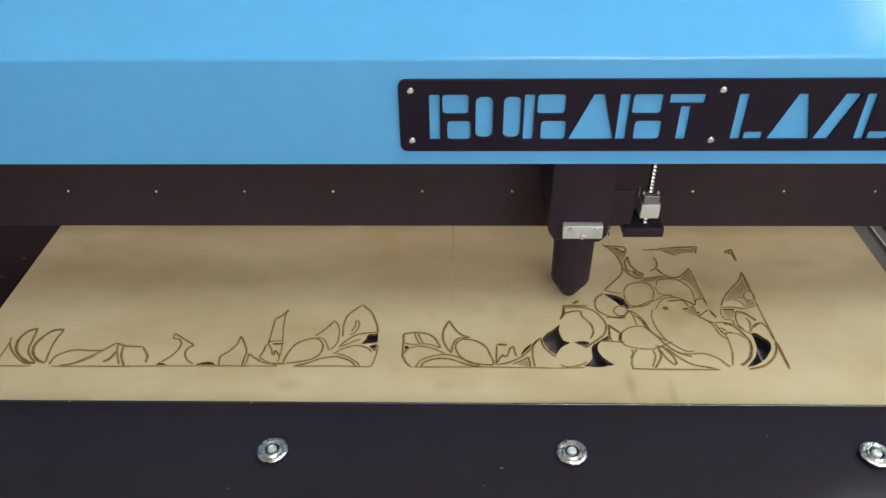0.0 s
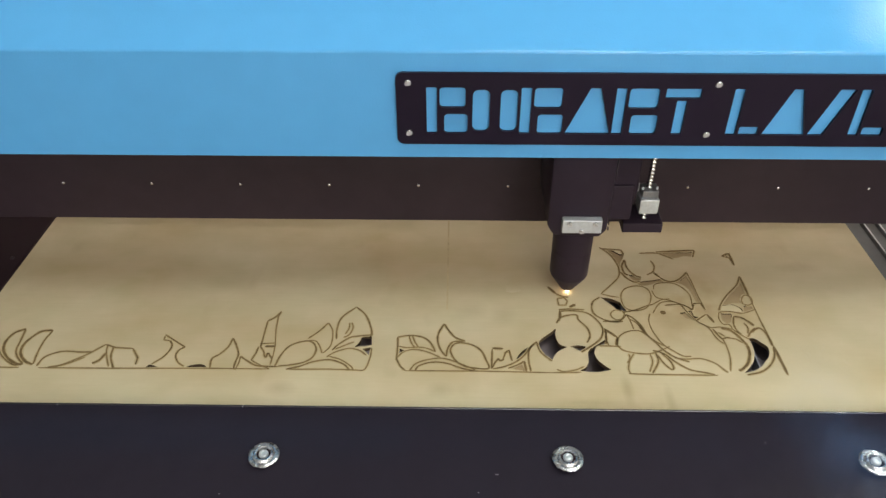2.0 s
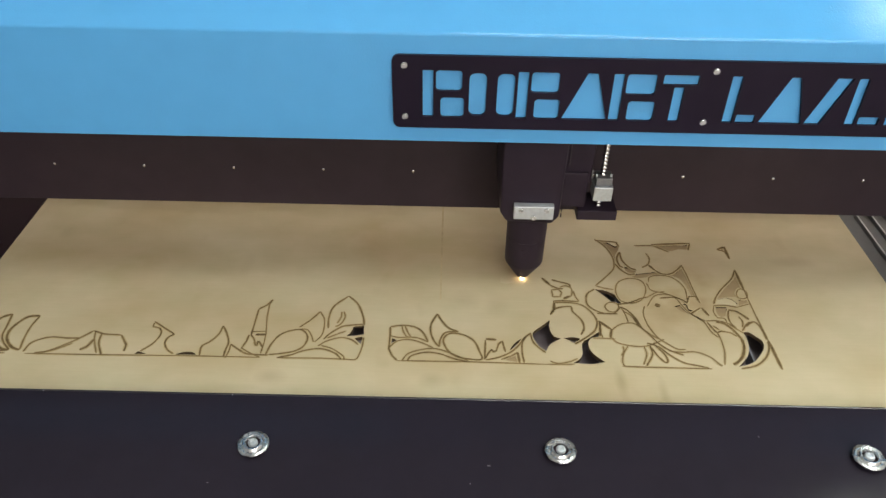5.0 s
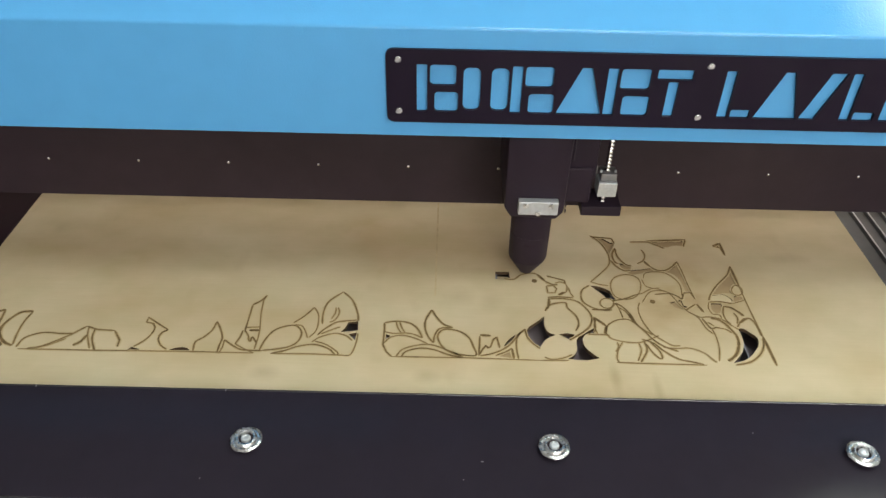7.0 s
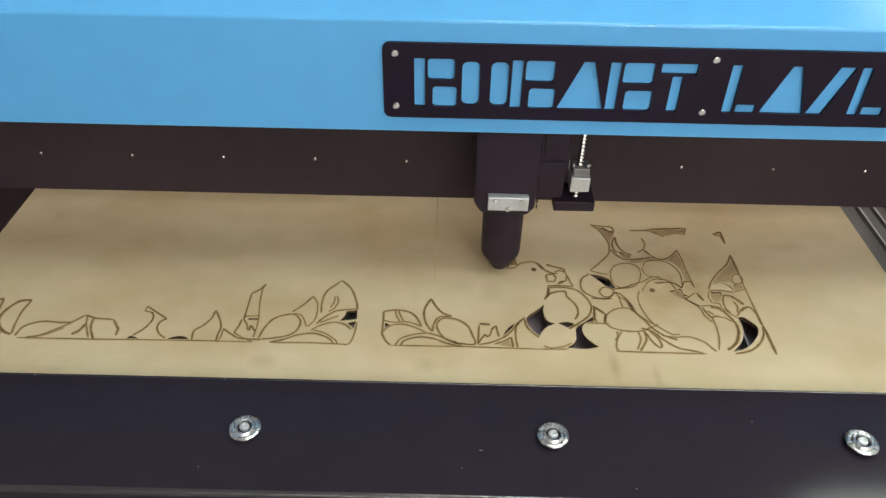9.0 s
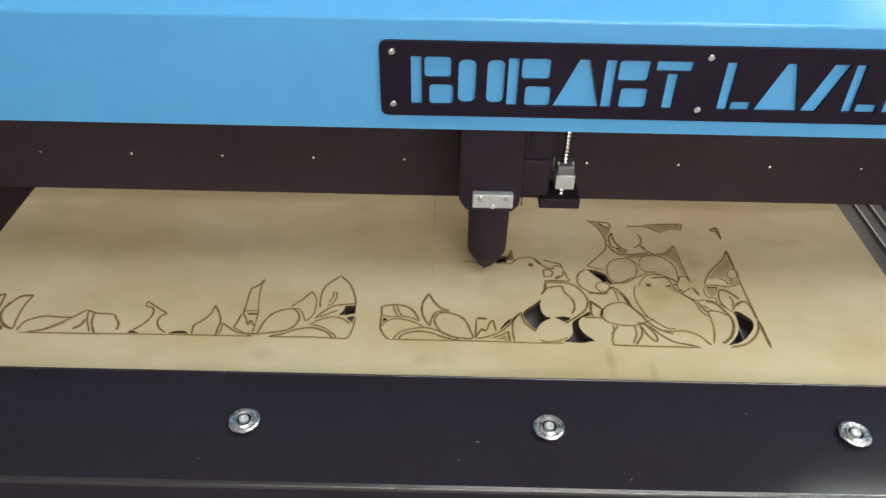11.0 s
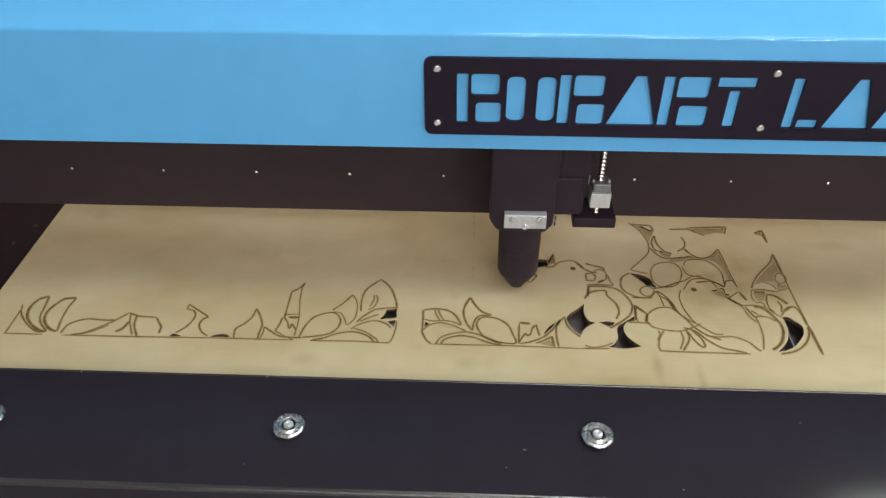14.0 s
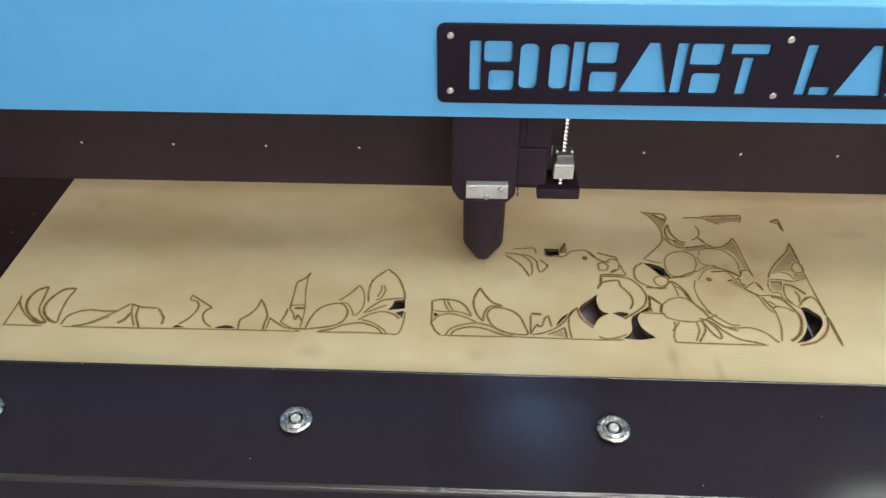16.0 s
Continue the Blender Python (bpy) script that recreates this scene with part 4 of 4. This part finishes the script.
# the laser head on the bridge: its origin is under the nozzle on the sheet
head_body = bmesh.new()
profile = [(-0.033, 0.104), (-0.026, 0.092), (0.020, 0.090), (0.027, 0.099), (0.029, 0.285), (-0.034, 0.285)]
fr = [head_body.verts.new((x, -0.020, z)) for x, z in profile]
bk = [head_body.verts.new((x, 0.066, z)) for x, z in profile]
for i in range(len(profile)):
    j = (i + 1) % len(profile)
    head_body.faces.new((fr[i], fr[j], bk[j], bk[i]))
head_body.faces.new(fr[::-1])
head_body.faces.new(bk)
bmesh.ops.recalc_face_normals(head_body, faces=head_body.faces)
bmesh.ops.bevel(head_body, geom=list(head_body.edges), offset=0.003, segments=2, affect="EDGES", profile=0.5)
laser_head = smooth(part("laser_head", head_body, NOZZLE, gantry, "matt black laser head carriage"))
smooth(part("nozzle", lathe(bmesh.new(), [(0.0025, 0.0045), (0.0075, 0.0048), (0.0085, 0.0065), (0.0196, 0.0245), (0.0205, 0.0275), (0.0208, 0.0590), (0.0204, 0.0594), (0.0208, 0.0598), (0.0214, 0.104)], 48, (-0.001, 0.006)), NOZZLE, laser_head, "tapered black nozzle tube"), 30)
part("nozzle_mark", block(bmesh.new(), -0.008, 0.003, -0.0147, -0.0140, 0.0520, 0.0523), LEDGE, laser_head, "thin paler line on the nozzle")
part("mounting_arm", block(bmesh.new(), 0.025, 0.062, 0.02, 0.066, 0.115, 0.285, 0.002), NOZZLE, laser_head)
bracket = part("bracket_plate", block(bmesh.new(), 0.0240, 0.0580, 0.0165, 0.0198, 0.0870, 0.1290, 0.0016), NOZZLE, laser_head, "dark bracket plate beside the head")
smooth(part("bracket_screw", lathe(bmesh.new(), [(0.0012, 0.0), (0.0012, 0.001), (0.0006, 0.0014)], 12, (0, 0), "y"), STEEL, bracket)).location = (0.0262, 0.0165, 0.1265)
# Added strip standing in for a glint on the head's edge.
part("edge_glint_strip", block(bmesh.new(), 0.0372, 0.0381, 0.0180, 0.0199, 0.137, 0.160), DARK, laser_head, "thin added strip in place of an edge glint")
for z in (0.1000, 0.0935):
    part("side_pin", block(bmesh.new(), 0.0292, 0.0302, -0.012, -0.010, z, z + 0.004), DARK, laser_head)
clamp = part("clamp_plate", block(bmesh.new(), -0.0195, 0.0195, -0.0285, -0.0205, 0.1015, 0.1166, 0.0007), STEEL, laser_head, "bright steel clamp plate")
for x, z in ((-0.0125, 0.1130), (0.0125, 0.1130), (0.0, 0.1042)):
    screw = smooth(part("clamp_screw", lathe(bmesh.new(), [(0.0026, 0.0), (0.0026, 0.0018), (0.0020, 0.0024), (0.0012, 0.0024), (0.0010, 0.0010)], 18, (0, 0), "y"), STUD, clamp))
    screw.location = (x, -0.0285, z)
# focus probe: a steel block on a threaded rod over a black foot
foot = part("probe_foot", block(bmesh.new(), 0.0512, 0.0930, 0.0134, 0.0500, 0.0728, 0.0845, 0.0012), NOZZLE, laser_head, "black foot of the focus probe")
part("probe_block", block(bmesh.new(), 0.0652, 0.0845, 0.0134, 0.0330, 0.0970, 0.1135, 0.0008), STEEL, laser_head, "bright steel block of the focus probe")
nut = part("probe_nut", block(bmesh.new(), 0.0668, 0.0832, 0.0165, 0.0330, 0.1135, 0.1225, 0.0010), WORN, laser_head, "dull steel nut over the probe block")
for x in (0.0672, 0.0818):
    smooth(part("nut_screw", lathe(bmesh.new(), [(0.0013, 0.1215), (0.0013, 0.1245), (0.0008, 0.1250)], 12, (x, 0.0215)), STEEL, nut))
rod = bmesh.new()
rings = []
for k in range(90):
    rings.append(((0.0016, 0.0032, 0.0032, 0.0016)[k % 4], 0.085 + 0.00105 * (4 * (k // 4) + (0, 1.2, 2.2, 3.4)[k % 4])))
smooth(part("threaded_rod", lathe(rod, rings, 14, (0.0735, 0.0225)), CHROME, laser_head, "threaded steel rod"), 60)
smooth(part("probe_pin", lathe(bmesh.new(), [(0.0007, 0.121), (0.0007, 0.131), (0.0004, 0.1315)], 10, (0.0620, 0.0190)), WORN, laser_head, "thin bright pin"))
part("probe_guide", block(bmesh.new(), 0.052, 0.060, 0.022, 0.064, 0.0855, 0.285, 0.001), NOZZLE, laser_head)
spark = bmesh.new()
lathe(spark, [(0.0005, 0.0), (0.0015, 0.0010), (0.0011, 0.0030), (0.0004, 0.0046)], 14, (-0.001, 0.002))
spark = smooth(part("burning_spark", spark, SPARK, laser_head, "small orange burning spark"))




def smoke_wisp(seed):
    """A low drifting veil of smoke: two billowed sheets one over the other."""
    thing = tagged(new("smoke_wisp"), "thin bluish wisp of cutting smoke drifting over the deck", "smoke", "smoke wisps", "stuff")
    for up in (0.0, 0.008):
        bm = bmesh.new()
        grid = [[bm.verts.new((x, y, up + 0.006 * noise.noise(Vector((x * 18, y * 18, seed + up * 90))))) for x in np.linspace(-0.08, 0.08, 18).tolist()] for y in np.linspace(-0.11, 0.11, 22).tolist()]
        for a, b in zip(grid, grid[1:]):
            for i in range(17):
                bm.faces.new((a[i], a[i + 1], b[i + 1], b[i]))
        smooth(part("veil", bm, SMOKE, thing)).visible_shadow = False
    return thing


wisps = [smoke_wisp(1.0), smoke_wisp(4.0), smoke_wisp(9.0), smoke_wisp(14.0)]


# ---- what moves ----
def motions():
    walk(gantry, [
        (0, pose(0, 0.6267, 0)),
        (0.2, pose(0, 0.6232, 0)),
        (0.5, pose(0, 0.6168, 0)),
        (0.7, pose(0, 0.6193, 0)),
        (1, pose(0, 0.6285, 0)),
        (1.2, pose(0, 0.6293, 0)),
        (1.5, pose(0, 0.6443, 0)),
        (1.7, pose(0, 0.6472, 0)),
        (2, pose(0, 0.6412, 0)),
        (2.2, pose(0, 0.6388, 0)),
        (2.5, pose(0, 0.6317, 0)),
        (2.7, pose(0, 0.6327, 0)),
        (3, pose(0, 0.6292, 0)),
        (3.2, pose(0, 0.6343, 0)),
        (3.5, pose(0, 0.6334, 0)),
        (3.7, pose(0, 0.6344, 0)),
        (4, pose(0, 0.6338, 0)),
        (4.2, pose(0, 0.6397, 0)),
        (6.3, pose(0, 0.6498, 0)),
        (6.5, pose(0, 0.6501, 0)),
        (6.7, pose(0, 0.6521, 0)),
        (6.9, pose(0, 0.6501, 0)),
        (7, pose(0, 0.6483, 0)),
        (7.1, pose(0, 0.6470, 0)),
        (7.3, pose(0, 0.6388, 0)),
        (7.5, pose(0, 0.6337, 0)),
        (7.7, pose(0, 0.6320, 0)),
        (8, pose(0, 0.6243, 0)),
        (8.2, pose(0, 0.6326, 0)),
        (8.5, pose(0, 0.6341, 0)),
        (8.8, pose(0, 0.6323, 0)),
        (9, pose(0, 0.6348, 0)),
        (9.2, pose(0, 0.6358, 0)),
        (11.3, pose(0, 0.6280, 0)),
        (11.5, pose(0, 0.6244, 0)),
        (11.7, pose(0, 0.6186, 0)),
        (12, pose(0, 0.6086, 0)),
        (12.2, pose(0, 0.6091, 0)),
        (12.5, pose(0, 0.6248, 0)),
        (12.8, pose(0, 0.6270, 0)),
        (13, pose(0, 0.6289, 0)),
        (13.2, pose(0, 0.6214, 0)),
        (13.4, pose(0, 0.6249, 0)),
        (13.5, pose(0, 0.6229, 0)),
        (13.7, pose(0, 0.6065, 0)),
        (14, pose(0, 0.6029, 0)),
        (14.2, pose(0, 0.6158, 0)),
        (14.4, pose(0, 0.6302, 0)),
        (14.5, pose(0, 0.6359, 0)),
        (14.8, pose(0, 0.6334, 0)),
        (15, pose(0, 0.6327, 0)),
        (15.2, pose(0, 0.6242, 0)),
        (15.4, pose(0, 0.6264, 0)),
        (15.5, pose(0, 0.6266, 0)),
        (15.8, pose(0, 0.6214, 0)),
        (16, pose(0, 0.6296, 0)),
    ])
    walk(laser_head, [
        (0, pose(0.1218, 0, 0)),
        (0.2, pose(0.1212, 0, 0)),
        (0.5, pose(0.1240, 0, 0)),
        (0.7, pose(0.1243, 0, 0)),
        (1, pose(0.1225, 0, 0)),
        (1.2, pose(0.1214, 0, 0)),
        (1.5, pose(0.1070, 0, 0)),
        (1.7, pose(0.1061, 0, 0)),
        (2, pose(0.1256, 0, 0)),
        (2.2, pose(0.1332, 0, 0)),
        (2.5, pose(0.1359, 0, 0)),
        (2.7, pose(0.1323, 0, 0)),
        (3, pose(0.1226, 0, 0)),
        (3.2, pose(0.1160, 0, 0)),
        (3.5, pose(0.1028, 0, 0)),
        (3.7, pose(0.1002, 0, 0)),
        (4, pose(0.1019, 0, 0)),
        (4.2, pose(0.1006, 0, 0)),
        (6.3, pose(0.0578, 0, 0)),
        (6.5, pose(0.0624, 0, 0)),
        (6.7, pose(0.0834, 0, 0)),
        (6.9, pose(0.0925, 0, 0)),
        (7, pose(0.0928, 0, 0)),
        (7.1, pose(0.0891, 0, 0)),
        (7.3, pose(0.0777, 0, 0)),
        (7.5, pose(0.0764, 0, 0)),
        (7.7, pose(0.0681, 0, 0)),
        (8, pose(0.0648, 0, 0)),
        (8.2, pose(0.0572, 0, 0)),
        (8.5, pose(0.0721, 0, 0)),
        (8.8, pose(0.0740, 0, 0)),
        (9, pose(0.0634, 0, 0)),
        (9.2, pose(0.0529, 0, 0)),
        (11.3, pose(0.0514, 0, 0)),
        (11.5, pose(0.0576, 0, 0)),
        (11.7, pose(0.0615, 0, 0)),
        (12, pose(0.0573, 0, 0)),
        (12.2, pose(0.0553, 0, 0)),
        (12.5, pose(0.0467, 0, 0)),
        (12.8, pose(0.0496, 0, 0)),
        (13, pose(0.0498, 0, 0)),
        (13.2, pose(0.0424, 0, 0)),
        (13.4, pose(0.0414, 0, 0)),
        (13.5, pose(0.0433, 0, 0)),
        (13.7, pose(0.0458, 0, 0)),
        (14, pose(0.0389, 0, 0)),
        (14.2, pose(0.0298, 0, 0)),
        (14.4, pose(0.0165, 0, 0)),
        (14.5, pose(0.0121, 0, 0)),
        (14.8, pose(0.0161, 0, 0)),
        (15, pose(0.0342, 0, 0)),
        (15.2, pose(0.0410, 0, 0)),
        (15.4, pose(0.0401, 0, 0)),
        (15.5, pose(0.0327, 0, 0)),
        (15.8, pose(-0.0069, 0, 0)),
        (16, pose(-0.0066, 0, 0)),
    ])
    # the spark dips out of the nozzle while the beam is on
    rows, lit = [], ((0.15, 0.25), (1.15, 2.05), (2.25, 2.35), (2.75, 2.85), (3.75, 4.05), (4.8, 5.4), (6.25, 6.85), (7.45, 7.6), (7.9, 8.6), (10.0, 10.8), (11.3, 12.7), (13.4, 13.65), (14.1, 14.5), (14.75, 15.1))
    rows.append((0.0, pose(0, 0, 0.012)))
    for a, b in lit:
        rows += [(a - 0.06, pose(0, 0, 0.012)), (a, pose(0, 0, 0.0004)), (b, pose(0, 0, 0.0004)), (b + 0.06, pose(0, 0, 0.012))]
    rows.append((16.0, pose(0, 0, 0.012)))
    walk(spark, rows)
    for ob, start in GROWING:
        walk(ob, [(0.0, pose(0, 0, -0.0012)), (start, pose(0, 0, -0.0012)), (start + 0.3, pose(0, 0, 0)), (16.0, pose(0, 0, 0))])
    def drift(x, t0, t1, t2, t3):
        """In along the deck from beyond the sheet's side, slowly across it and off its front."""
        rows = [(t0, pose(x + 0.80, 0.43, 0.026)), (t1, pose(x + 0.50, 0.42, 0.026)), (t2, pose(x, 0.43, 0.026)), (t3, pose(x + 0.01, 0.37, 0.026))]
        start = [(0.0, rows[0][1])] if t0 > 0 else []
        end = [(t3 + 0.7, pose(x + 0.02, 0.12, 0.02)), (16.0, pose(x + 0.02, 0.12, 0.02))]
        return start + rows + end

    walk(wisps[0], drift(0.33, 0.0, 1.4, 1.9, 2.6))
    walk(wisps[1], drift(0.105, 11.4, 12.3, 12.8, 13.5))
    walk(wisps[2], drift(0.15, 13.2, 14.1, 14.5, 14.9))
    walk(wisps[3], [(0.0, pose(0.85, 0.43, 0.026)), (14.8, pose(0.85, 0.43, 0.026)), (15.4, pose(0.55, 0.43, 0.026)), (15.9, pose(0.035, 0.43, 0.026)), (16.0, pose(0.03, 0.43, 0.026))])
    here = falling_offcut.matrix_basis.translation
    walk(falling_offcut, [(0.0, pose(*here)), (6.9, pose(*here)), (7.1, pose(here.x, here.y, -0.0145, 8, 3)), (16.0, pose(here.x, here.y, -0.0145, 8, 3))])
    walk(splinter, [(0.0, pose(0.0785, 0.6490, -0.019)), (7.6, pose(0.0785, 0.6490, -0.019)), (8.1, pose(0.0785, 0.6490, 0.0, -8, 6, 10)), (16.0, pose(0.0785, 0.6490, 0.0, -8, 6, 10))])


motions()
